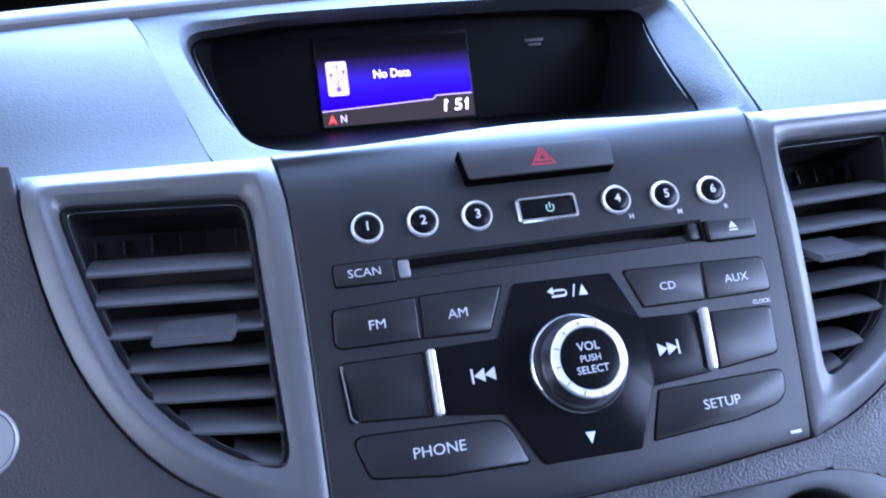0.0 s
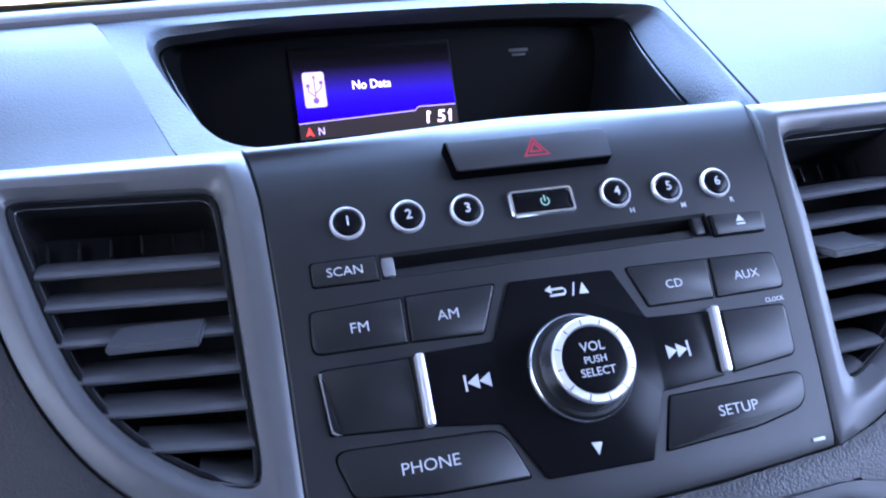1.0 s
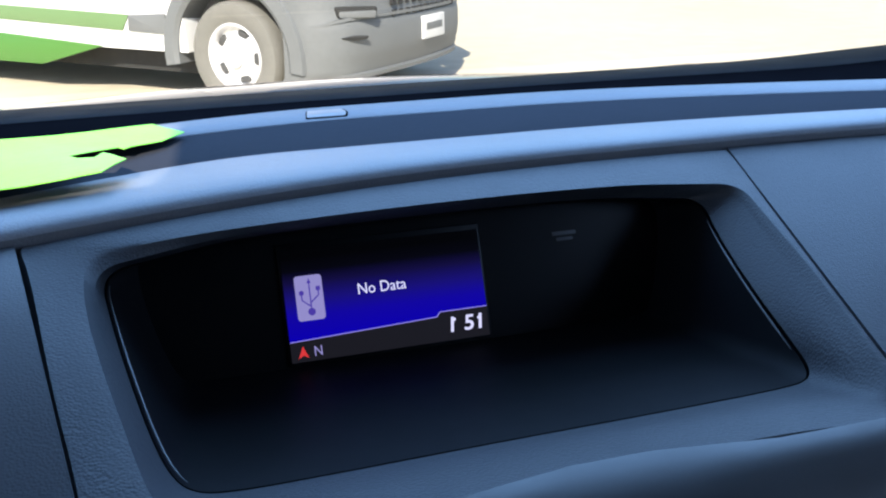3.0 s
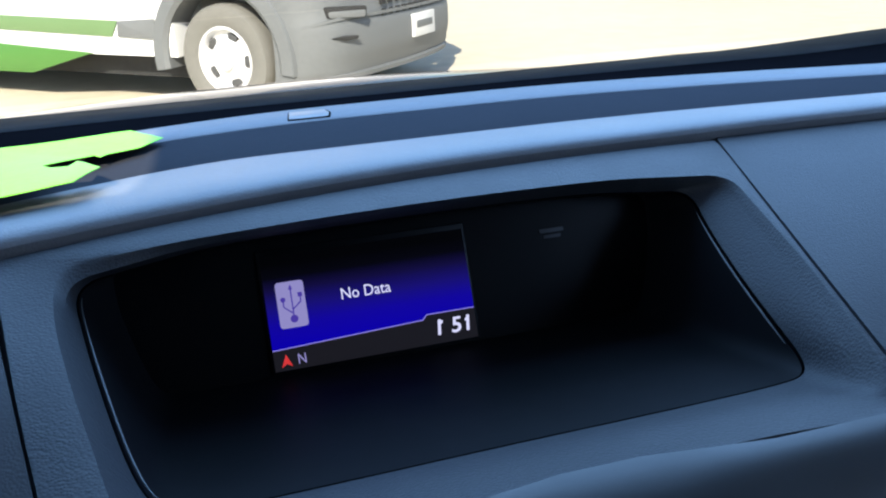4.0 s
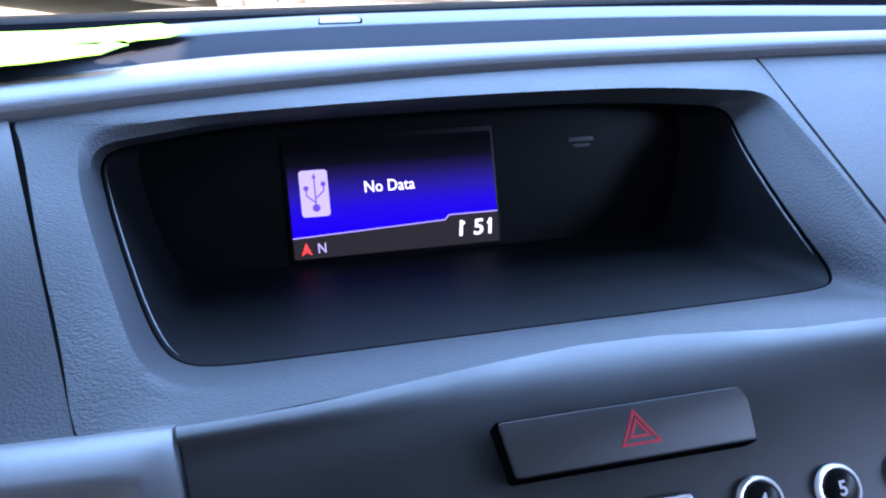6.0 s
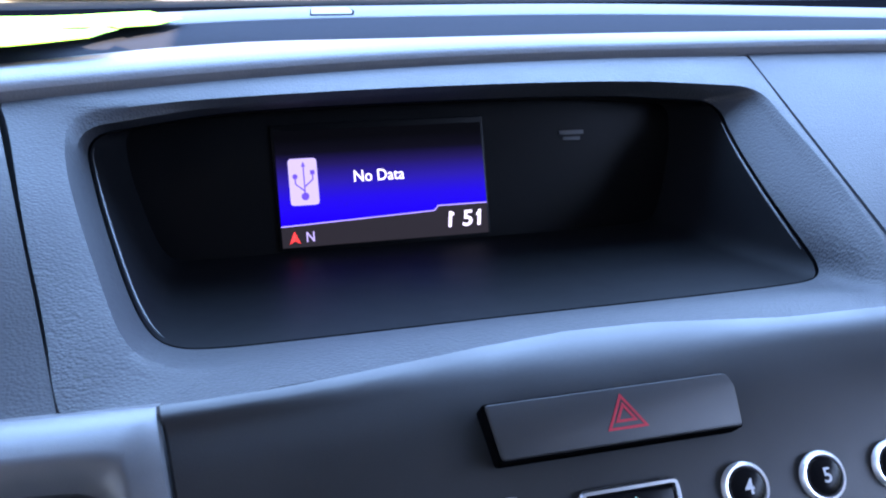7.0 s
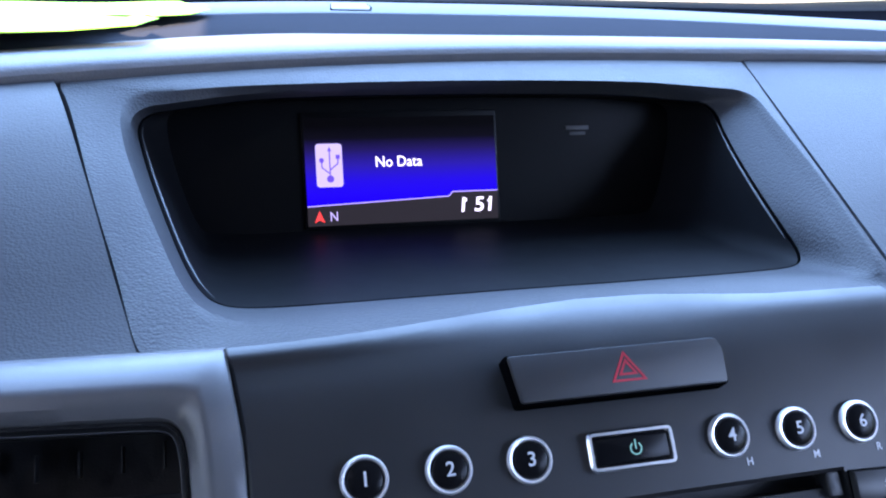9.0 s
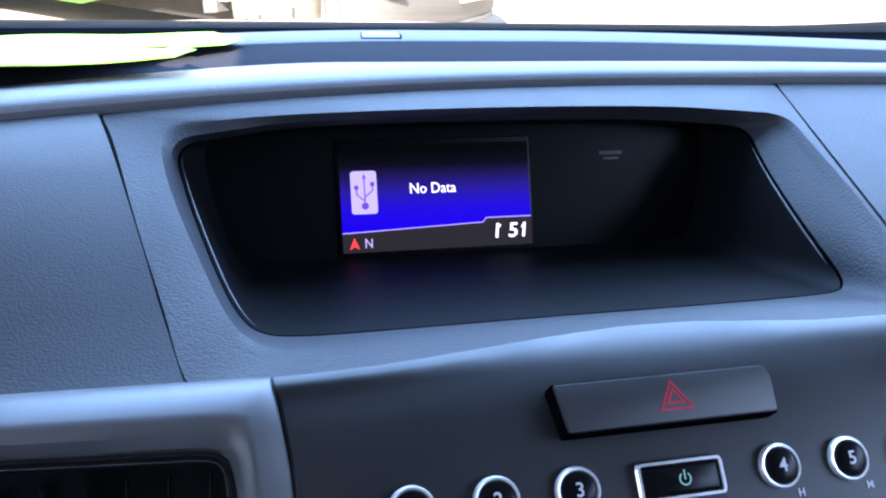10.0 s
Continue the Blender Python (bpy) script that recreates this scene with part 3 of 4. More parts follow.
# disc slot: a deep letterbox with a slanting lower lip
bm = bmesh.new()
rows = []
for v, w in ((4.6, 0), (3.4, -1.2), (3.0, -14), (-0.8, -14), (-0.8, -3.2), (-4.0, -2.2), (-5, 0)):
    rows.append([(u * mm, v * mm, w * mm) for u in (-64.5, -30, 0, 30, 66)])
_, g = grid(rows, bm)
for k in (0, -1):
    bm.faces.new([r[k] for r in g])
part("disc_slot", bm, M_BLACK, unit, "black disc slot")
for u in (-61.5, 62.5):
    part("slot_guide", plate(uv((u - 2.4, -3.6), (u + 2.4, -3.6), (u + 2.4, 3.6), (u - 2.4, 3.6)), -0.004, -0.0009, 0.0012, 0.0006), M_SILVER if u < 0 else M_KEY, unit)


def key(name, pts, legend="", at=None, size=4.6, r=1.5, height=0.8, mat=None, gap=0.4, wide=1.0, rs=None):
    """A flush key: a dark joint round it, a rounded cap and its printed legend."""
    P = [Vector(p) * mm for p in ccw(pts)]
    rr = (rs or r)
    rr = [x * mm for x in rr] if isinstance(rr, (list, tuple)) else rr * mm
    k = part(name, plate([tuple(p) for p in inset([Vector(p) for p in P], gap * mm)], -0.001, height * mm, rr, 0.0006), mat or M_KEY, unit)
    part("joint", plate([tuple(p) for p in P], -0.002, 0.00015, rr, 0.0001), M_GAP, k)
    if legend:
        u, v = at or (sum(p[0] for p in pts) / len(pts), sum(p[1] for p in pts) / len(pts))
        part("legend", lettering(legend, size * 0.93 * mm, Matrix.Translation((u * mm, v * mm, height * mm + 0.00006)), -0.00003, wide * 1.08), M_WHITE, k)
    return k


key("scan_key", [(-89, 4.4), (-65.2, 4.6), (-65.2, -5.2), (-89, -4.9)], "SCAN", (-77, -0.2), 5.0, rs=[1.5, 0.4, 0.4, 1.5])
k = key("eject_key", [(66.8, 3.4), (90.3, 2.6), (89.3, -6.3), (66.5, -6.0)], rs=[0.5, 1.5, 2.5, 0.5], height=2.2)
bm = plate(uv((76.8, -1.2), (80.6, -1.2), (78.7, 1.6)), 0.0021, 0.00226, 0, 0.00002)
plate(uv((76.8, -2.6), (80.6, -2.6), (80.6, -1.9), (76.8, -1.9)), 0.0021, 0.00226, 0, 0.00002, bm)
part("legend", bm, M_WHITE, k)
key("fm_key", [(-91.5, -12.8), (-59, -11.9), (-59.6, -28.6), (-92.5, -28.2)], "FM", (-75.3, -20.8), 5.6, rs=[4, 0.6, 0.6, 2])
key("am_key", [(-58.2, -11.8), (-24.6, -11.7), (-32.5, -29.6), (-59, -28.6)], "AM", (-44, -20.8), 5.6, rs=[0.6, 1.5, 1.5, 0.6])
key("cd_key", [(25.6, -12.6), (60.3, -13.6), (58.6, -29.6), (31, -29.2)], "CD", (43.7, -21.8), 5.0, rs=[1, 0.6, 0.6, 2])
key("aux_key", [(60.9, -13.6), (89.6, -14.6), (89.4, -29.6), (59.2, -29.6)], "AUX", (74.6, -22.4), 5.2, rs=[0.6, 3, 3, 0.6])
k = key("blank_key", [(-92, -33), (-60, -33.3), (-60, -57.6), (-90.6, -55)], rs=[1, 0.6, 0.6, 3])
# ridge made silver to paint the bright highlight on the key's left edge
part("ridge", plate(uv((-91.4, -34.2), (-90.4, -34.2), (-89.2, -53.2), (-86.5, -55.0), (-88.6, -55.2), (-90.0, -53.6)), 0.0004, 0.0017, 0.0003, 0.0004), M_SILVER, k, "raised ridge, silver for the edge highlight")
key("blank_key", [(59.2, -34.6), (87, -35.4), (84.4, -55.4), (56.4, -58)], rs=[0.6, 3, 3, 0.6])
key("phone_key", [(-91.5, -59.5), (-33.2, -62.2), (-26.8, -80), (-60, -79), (-86, -75.5)], "PHONE", (-60, -69.4), 6.0, rs=[2, 1, 2, 6, 6])
key("setup_key", [(28.8, -61.6), (84.6, -61.2), (82.6, -71), (78, -75), (60, -78.4), (22.4, -80.4)], "SETUP", (53.9, -70.6), 5.8, rs=[1, 4, 4, 4, 6, 1])
part("legend", lettering("CLOCK", 2.4 * mm, Matrix.Translation((0.0832, -0.0335, 0.0003)), 0.00002), M_WHITE, unit)
part("marking", plate(uv((79.5, -87.2), (84.5, -87.2), (84.5, -86), (79.5, -86)), 0, 0.0001, 0, 0.00002), M_WHITE, unit)

# gloss centre with its wings
HEXA = [(-19.7, -12.2), (20.3, -13), (28.6, -32.8), (54.6, -34.2), (53, -58.4), (27, -60), (17, -82.2), (-21.6, -81.4), (-33, -61), (-56.5, -57.6), (-55.6, -32.6), (-29.8, -32.6)]
hexa = part("dial_surround", plate(uv(*HEXA), -0.001, 0.0012, 0.0012, 0.0005), M_GLOSS, unit, "gloss black dial surround")
for u, s in ((-57.4, 1), (55.2, 1)):
    pts = [(u - 1.5, -33), (u + 1.5, -33), (u + (1.2 if u < 0 else -0.6), -57.6), (u - (1.8 if u < 0 else 3.6), -57.6)]
    part("chrome_bar", plate(uv(*pts), -0.001, 0.0042, 0.0012, 0.0009), M_BRIGHT, unit, "bright satin chrome bar")


def sign_mesh(polys, h):
    bm = bmesh.new()
    for p in polys:
        plate(uv(*p), h - 0.0002, h + 0.00008, 0, 0.00002, bm)
    return bm


H = 0.0012
part("rewind_sign", sign_mesh([[(-43.6, -42.6), (-42.8, -42.6), (-42.8, -48.2), (-43.6, -48.2)], [(-42.6, -45.4), (-38.4, -42.8), (-38.4, -48)], [(-38.4, -45.4), (-34.2, -42.8), (-34.2, -48)]], H), M_WHITE, hexa)
part("forward_sign", sign_mesh([[(40.9, -43.6), (41.7, -43.6), (41.7, -49.4), (40.9, -49.4)], [(40.8, -46.6), (36.6, -44), (36.6, -49.2)], [(36.6, -46.6), (32.6, -44), (32.6, -49.2)]], H), M_WHITE, hexa)
part("down_sign", sign_mesh([[(-4.4, -72.4), (-0.4, -72.8), (-2.6, -77)]], H), M_WHITE, hexa)
back = [[(5.4, -20.4), (9.2, -20.6), (7.4, -16.2)], [(2.6, -20.8), (3.2, -20.8), (4.6, -15.8), (4, -15.8)], [(-7.4, -17.4), (-4.9, -15.8), (-4.9, -19.0)], [(-5, -17.05), (-0.5, -17.05), (0.2, -17.8), (-5, -17.8)], [(-0.5, -17.05), (0.6, -18.0), (0.6, -19.2), (0.0, -19.2), (0.0, -17.7)], [(-5.8, -19.3), (0.6, -19.2), (-0.2, -20.1), (-5.8, -20.1)]]
part("back_sign", sign_mesh(back, H), M_WHITE, hexa)

# volume dial
C = (-0.0012, -0.0468)
dial = part("volume_dial", lathe([(0.0194, 0.0), (0.0194, 0.0022), (0.0188, 0.0032), (0.0180, 0.0036), (0.0164, 0.0040), (0.0156, 0.0072), (0.0151, 0.0120), (0.0149, 0.0132)], C, 72), M_CHROME, unit, "silver volume dial")
part("dial_groove", lathe([(0.0186, 0.0034), (0.0176, 0.0048), (0.0162, 0.0052)], C, 64), M_BLACK, dial)
part("dial_ring", lathe([(0.0149, 0.0132), (0.0148, 0.0142), (0.0142, 0.0148), (0.0121, 0.0149), (0.0116, 0.0144), (0.0115, 0.0134)], C, 72), M_BRIGHT, dial, "bright chrome ring")
part("dial_cap", lathe([(0.0115, 0.0136), (0.0112, 0.0146), (0.0090, 0.0150), (0.004, 0.0152), (0.0, 0.0152)], C, 48), M_GLOSS, dial, "gloss black push cap")
for k in range(12):
    b = part("dial_notch", box(-0.00016, 0.00016, 0.0122, 0.0142, 0.0146, 0.01495), M_BLACK, dial)
    b.matrix_local = Matrix.Translation((C[0], C[1], 0)) @ Matrix.Rotation(radians(30 * k + 8), 4, "Z")
for body, dv, size in (("VOL", 4.2, 4.6), ("PUSH", -0.2, 3.5), ("SELECT", -4.4, 3.9)):
    part("legend", lettering(body, size * mm, Matrix.Translation((C[0], C[1] + dv * mm, 0.01526)), 0.0), M_WHITE, dial)

# six round preset keys and the power key
for n, (u, v) in enumerate(((-73.3, 17.6), (-51.2, 17.5), (-29, 17.4), (31, 17.2), (53, 16.8), (74.5, 16.6))):
    c = (u * mm, v * mm)
    k = part("preset_key", lathe([(0.0049, 0.0), (0.0049, 0.0009), (0.0045, 0.0016), (0.0030, 0.0022), (0.0, 0.0023)], c, 32), M_GLOSS, unit)
    part("ring", lathe([(0.0063, -0.0002), (0.0062, 0.0010), (0.0058, 0.0015), (0.0053, 0.0014), (0.0049, 0.0006)], c, 40), M_BRIGHT, k, "chrome ring")
    part("legend", lettering(str(n + 1), 5.2 * mm, Matrix.Translation((c[0], c[1], 0.00236)), 0.00006), M_WHITE, k)
    if n > 2:
        part("mark", lettering("HMR"[n - 3], 3.0 * mm, Matrix.Translation((c[0] + 0.0052, c[1] - 0.0078, 0.00006)), 0.00005), M_WHITE, k)
P = uv((-12.4, 22.6), (13.6, 22.6), (13.6, 11.6), (-12.4, 11.6))
k = part("power_key", plate(uv((-10.6, 20.8), (11.8, 20.8), (11.8, 13.4), (-10.6, 13.4)), -0.001, 0.0012, 0.0012, 0.0007), M_GLOSS, unit, "gloss black power key")
bm = bmesh.new()
ro = rounded([Vector(p) for p in ccw(P)], 0.0022, 5)
ri = inset(ro, 0.0018)
grid([[(p.x, p.y, -0.0005) for p in ro], [(p.x, p.y, 0.0010) for p in ro], [(p.x, p.y, 0.0016) for p in inset(ro, 0.0005)], [(p.x, p.y, 0.0016) for p in inset(ro, 0.0013)], [(p.x, p.y, 0.0004) for p in ri]], bm, close=True)
part("frame", bm, M_CHROME, k, "chrome frame")
bm = lathe([(0.0018, 0.00122), (0.0018, 0.0013), (0.0014, 0.0013), (0.0014, 0.00122)], (0.0016, 0.0170), 30, None, math.radians(125), math.radians(415))
plate(uv((1.4, 16.8), (1.8, 16.8), (1.8, 19.4), (1.4, 19.4)), 0.0011, 0.0013, 0, 0.00002, bm)
part("power_sign", bm, M_TEAL, k, "teal power sign")

# ---- hazard switch ----
haz = thing("hazard_switch", "dark hazard switch with a red triangle on the radio top", "switch", STACK @ Matrix.Translation((0, 0.033, 0.0022)) @ Matrix.Rotation(radians(-10), 4, "X"))
cap = part("cap", plate(uv((-31.6, 12.2), (-30, -1.2), (32.6, -1.2), (34, 9), (32.6, 12.4)), -0.004, 0.0012, 0.0011, 0.0005), M_CAP, haz)
# dark joint, widened at left and bottom to paint the cap's shadow
part("joint", plate(uv((-32.5, 12.6), (-30.8, -1.8), (32.9, -1.7), (34.3, 9), (32.9, 12.7)), -0.006, 0.0004, 0.0012, 0.0002), M_GAP, cap)
for s in (1.0, 0.55):
    o = [Vector((0.0026 + s * x * mm, 0.0058 + s * y * mm)) for x, y in ((-5.4, -3.9), (5.4, -3.9), (0, 4.9))]
    i = inset(o, 0.00065)
    bm = bmesh.new()
    grid([[(p.x, p.y, 0.00122) for p in o], [(p.x, p.y, 0.00132) for p in o], [(p.x, p.y, 0.00132) for p in i], [(p.x, p.y, 0.00122) for p in i]], bm, close=True)
    part("triangle", bm, M_RED, cap, "red triangle outline", smooth=False)


# ---- air vents ----
def air_vent(out, inn, right, slats, tab, label):
    vent = thing("air_vent", label, "air vent", STACK, "dashboard air vents")
    cu = [Vector((*p, 0)) for p in inn]
    sgn = 1 if inn[0][0] < right[0][0] else -1
    n = 24
    o_cur = resample(chaikin([(*p, 0) for p in out], 2, False), n + 16)
    fr = FACE_L if sgn > 0 else FACE_R
    seam = [(u - 0.3 * sgn, v) for u, v in fr]
    o_top = resample([(*seam[0], 0), (*out[0], 0)], n)
    o_rgt = resample([(out[-1][0], out[-1][1], 0)] + [(*p, 0) for p in reversed(seam)][0:], n)
    i_top = resample([(*right[0], 0), (*inn[0], 0)], n)
    i_cur = resample(chaikin([(*p, 0) for p in inn], 2, False), n + 16)
    i_rgt = resample([(*p, 0) for p in reversed(right)], n)
    O = o_top[:-1] + o_cur[:-1] + o_rgt[:-1]
    I = i_top[:-1] + i_cur[:-1] + i_rgt[:-1]
    sm = lambda L, k: [(L[i - 1] + L[i] * 2 + L[(i + 1) % len(L)]) / 4 for i in range(len(L))] if k == 1 else sm(sm(L, 1), k - 1)
    I = sm(I, 4)
    O2 = O
    rows = []
    def lvl(f, w, top):
        row = []
        for i, (a, b) in enumerate(zip(O2, I)):
            p = a.lerp(b, f)
            k = smooth01((i - (n - 1) - (n + 15) + 6) / 8) * (1 - smooth01((i - len(O2) + 8) / 8))
            ww = w if w < -3.6 else w * (1 - 0.75 * k)
            extra = 0.0
            if top and p.y > 38:
                extra = -0.028 * (p.y - 38) ** 2
            row.append((p.x * mm, p.y * mm, (ww + extra) * mm))
        return row
    roll = [(p.x * mm, (p.y + (1.5 if p.y > 54.5 else 0)) * mm, (-18 if p.y > 54.5 else -12) * mm) for p in O2]
    rows = [roll, lvl(0.0, -3.4, True), lvl(0.04, -1.8, True), lvl(0.25, 0.0, True), lvl(0.50, 1.2, True), lvl(0.57, 1.4, True), lvl(0.64, 1.1, True), lvl(0.80, -0.8, False), lvl(0.95, -3.2, False), lvl(1.0, -7, False)]
    part("bezel", grid(rows, close=True)[0], M_BEZEL, vent, "satin grey bezel")
    well = [[(p.x * mm, p.y * mm, w * mm) for p in sm(I, 1)] for w in (-6.5, -20, -42)]
    bm, g = grid(well, close=True)
    bm.faces.new(list(reversed(g[-1])))
    part("duct", bm, M_BLACK, vent, "black duct")
    # inner black rim
    part("inner_rim", grid([[(p.x * mm, p.y * mm, -5.0 * mm) for p in I], [((p.x) * mm, p.y * mm, -4.6 * mm) for p in inset3(I, 0.8)], [(p.x * mm, p.y * mm, -8 * mm) for p in inset3(I, 2.0)], [(p.x * mm, p.y * mm, -16 * mm) for p in inset3(I, 2.2)]], close=True)[0], M_KEY, vent)
    part("lip", tube([Vector((p.x * mm, p.y * mm, -0.0078)) for p in inset3(I, 1.7)], 0.0004), M_SLAT, vent, "fine bright lip")
    for u0, u1, va, vb in slats:
        bm = bmesh.new()
        rows = []
        for f in np.linspace(0, 1, 6):
            u, v = u0 + (u1 - u0) * f, va + (vb - va) * f
            ring = []
            for dv, dw in ((-3.5, 2.6), (-3.3, 3.5), (-2.7, 4.0), (-1.7, 3.7), (1.6, 0.6), (4.8, -4.6), (7.6, -11), (6.6, -11.4), (3.4, -4.9), (0.2, -0.5), (-2.6, 2.0)):
                ring.append((u * mm, (v + dv) * mm, (dw - 8.5) * mm))
            rows.append(ring)
        _, g = grid(rows, bm, close=True)
        bm.faces.new(g[0])
        bm.faces.new(list(reversed(g[-1])))
        part("slat", bm, M_SLAT, vent)
    (a, b, c, d) = tab
    bm = bmesh.new()
    lo, hi = -3.6, 1.8
    ring = lambda q, up: [((x) * mm, y * mm, z * mm) for x, y, z in q]
    top = [(a[0], a[1], -8.5), (b[0], b[1], -8.5), (c[0], c[1], 3.0), (d[0], d[1], 3.0)]
    bot = [(a[0], a[1] - 3, -10.5), (b[0], b[1] - 3, -10.5), (c[0], c[1] - 2.6, 1.6), (d[0], d[1] - 2.6, 1.6)]
    _, g = grid([ring(top, 1), ring(bot, 0)], bm, close=True)
    bm.faces.new(g[0])
    bm.faces.new(list(reversed(g[1])))
    bmesh.ops.bevel(bm, geom=bm.edges[:], offset=0.0008, segments=2, affect="EDGES")
    part("tab", bm, M_SLAT, vent, "slide tab of the vent")
    top_v = inn[0][1] - 8
    for k in range(6):
        f = (k + 0.7) / 6.4
        u = inn[0][0] + (right[0][0] - inn[0][0]) * f
        part("vane", plate(uv((u - 0.25, top_v - 6), (u + 0.25, top_v - 6), (u + 0.25, top_v + 1), (u - 0.25, top_v + 1)), -0.034, -0.030, 0, 0.0001), M_KEY, vent)
    return vent


def inset3(pts, d):
    P = [Vector((p.x, p.y)) for p in pts]
    area = sum(P[i - 1].x * p.y - p.x * P[i - 1].y for i, p in enumerate(P))
    return inset(P, d if area > 0 else -d)


air_vent(VENT_L_OUT, VENT_L_IN, VENT_L_RIGHT,
         [(-177, -118.2, 15.8, 12.6), (-174.4, -117.2, 4.2, 0.6), (-171, -116.4, -8.5, -11.8), (-165.6, -115.6, -21.4, -24.8), (-160, -115, -33, -37.3), (-150, -114, -45.6, -50.1), (-132, -113, -58.8, -63)],
         [(-153.1, -6.1), (-124.9, -6.8), (-127.2, -17.0), (-155.9, -15.5)], "satin grey dashboard air vent with black louvres")
air_vent(VENT_R_OUT, VENT_R_IN, VENT_R_RIGHT,
         [(168, 112.6, 11.2, 9.8), (164, 110.6, -2, -3), (159, 109, -15.2, -15.4), (152, 107.6, -28, -29), (142, 106.4, -40.5, -41.5), (128, 105.4, -53.6, -54.3), (115, 104.4, -61, -64)],
         [(107.4, -8.4), (132.1, -8.0), (138.3, -18.6), (115.0, -19.2)], "satin grey dashboard air vent with black louvres")

# ---- display ----
TILT_S = radians(64.7)
SCREEN = Matrix(((1, 0, 0, -0.069), (0, math.cos(TILT_S), -math.sin(TILT_S), 0.2176), (0, math.sin(TILT_S), math.cos(TILT_S), 0.9890), (0, 0, 0, 1)))
scr = thing("display_screen", "lit dashboard screen with a blue field, clock and compass", "screen", SCREEN)
part("panel", plate(uv((0, -0.5), (100, -0.5), (100, 57), (0, 57)), -0.003, 0.0, 0.001, 0.0003), M_LENS, scr)
part("footer", plate(uv((1.2, 0.8), (99, 0.8), (99, 15.2), (75, 15.2), (73, 13), (1.2, 10.4)), -0.001, 0.0002, 0.0002, 0.00005), M_SCRDARK, scr, "dark footer strip", smooth=False)
part("blue_field", plate(uv((1.2, 10.6), (73, 13.2), (75, 15.4), (99, 15.4), (99, 54), (1.2, 54)), -0.001, 0.0003, 0.0002, 0.00005), M_SCRBLUE, scr, "glowing blue field", smooth=False)
bm = bmesh.new()
for a, b in (((1.2, 10.5), (73, 13.1)), ((73, 13.1), (75, 15.3)), ((75, 15.3), (99, 15.3))):
    d = (Vector(b) - Vector(a)).normalized()
    nrm = Vector((-d.y, d.x)) * 0.22
    plate([tuple((Vector(p) + s * nrm) * mm) for p, s in ((a, -1), (b, -1), (b, 1), (a, 1))], 0.0002, 0.0004, 0, 0.00002, bm)
part("divider", bm, M_SCRLINE, scr)
part("clock", lettering("1 51", 10.4 * mm, Matrix.Translation((0.0875, 0.0080, 0.0004)) @ Matrix(((1, 0.12, 0, 0), (0, 1, 0, 0), (0, 0, 1, 0), (0, 0, 0, 1))), 0.00016, 1.08), M_SCRTEXT, scr, "white clock digits")
for shift in (0.6, 13.6):
    part("clock_flag", sign_mesh([[(79.9 + shift, 9.3), (81.8 + shift, 10.4), (81.8 + shift, 11.6), (81.3 + shift, 11.6), (79.9 + shift, 10.4)]], 0.0004), M_SCRTEXT, scr)
part("heading", lettering("N", 6.6 * mm, Matrix.Translation((0.0140, 0.0050, 0.0004)), 0.00004, 0.85), M_SCRICON, scr)
part("arrow", sign_mesh([[(4.4, 2.4), (6.9, 3.8), (6.9, 8.2)], [(6.9, 3.8), (9.4, 2.4), (6.9, 8.2)]], 0.0004), M_NEEDLE, scr, "red compass arrow")
part("message", lettering("No Data", 7.6 * mm, Matrix.Translation((0.0478, 0.0314, 0.0004)), 0.00002, 0.9), M_SCRTEXT, scr)
icon = part("stick_icon", plate(uv((6.4, 19.8), (19.4, 19.8), (19.4, 41.2), (6.4, 41.2)), 0.0002, 0.0004, 0.0018, 0.00005), M_SCRICON, scr, "lilac plug-in icon")
bm = bmesh.new()
plate(uv((12.9, 25), (13.5, 25), (13.5, 38), (12.9, 38)), 0.0003, 0.0005, 0, 0.00002, bm)
plate(uv((12.2, 37.4), (14.2, 37.4), (13.2, 39.8)), 0.0003, 0.0005, 0, 0.00002, bm)
lathe([(0.0018, 0.0003), (0.0018, 0.0005), (0, 0.0005)], (0.0132, 0.0238), 16, bm)
lathe([(0.0012, 0.0003), (0.0012, 0.0005), (0, 0.0005)], (0.0092, 0.0330), 12, bm)
plate(uv((16.2, 33.6), (18.2, 33.6), (18.2, 35.6), (16.2, 35.6)), 0.0003, 0.0005, 0, 0.00002, bm)
for a, b in (((9.2, 33), (9.2, 29.6)), ((9.2, 29.6), (13, 26.4)), ((17.2, 34), (17.2, 31.4)), ((17.2, 31.4), (13.3, 28.2))):
    d = (Vector(b) - Vector(a)).normalized()
    nrm = Vector((-d.y, d.x)) * 0.3
    plate([tuple((Vector(p) + s * nrm) * mm) for p, s in ((a, -1), (b, -1), (b, 1), (a, 1))], 0.0003, 0.0005, 0, 0.00002, bm)
part("glyph", bm, M_SCRGLYPH, icon)
LENSMARK = SCREEN @ Matrix.Translation((0.069 + 0.077, 0.0465, -0.0011))
lm = thing("warning_light", "unlit grey warning legend printed on the display lens", "warning light", LENSMARK)
part("print", plate(uv((-6.5, -0.6), (6.5, -0.6), (6.5, 1.4), (-6.5, 1.4)), -0.002, 0.0001, 0, 0.00005), surface("faint print", (0.03, 0.03, 0.031), 0.6), lm)
part("print", plate(uv((-4.5, -3.4), (4.5, -3.4), (4.5, -1.8), (-4.5, -1.8)), -0.002, 0.0001, 0, 0.00005), bpy.data.materials["faint print"], lm)

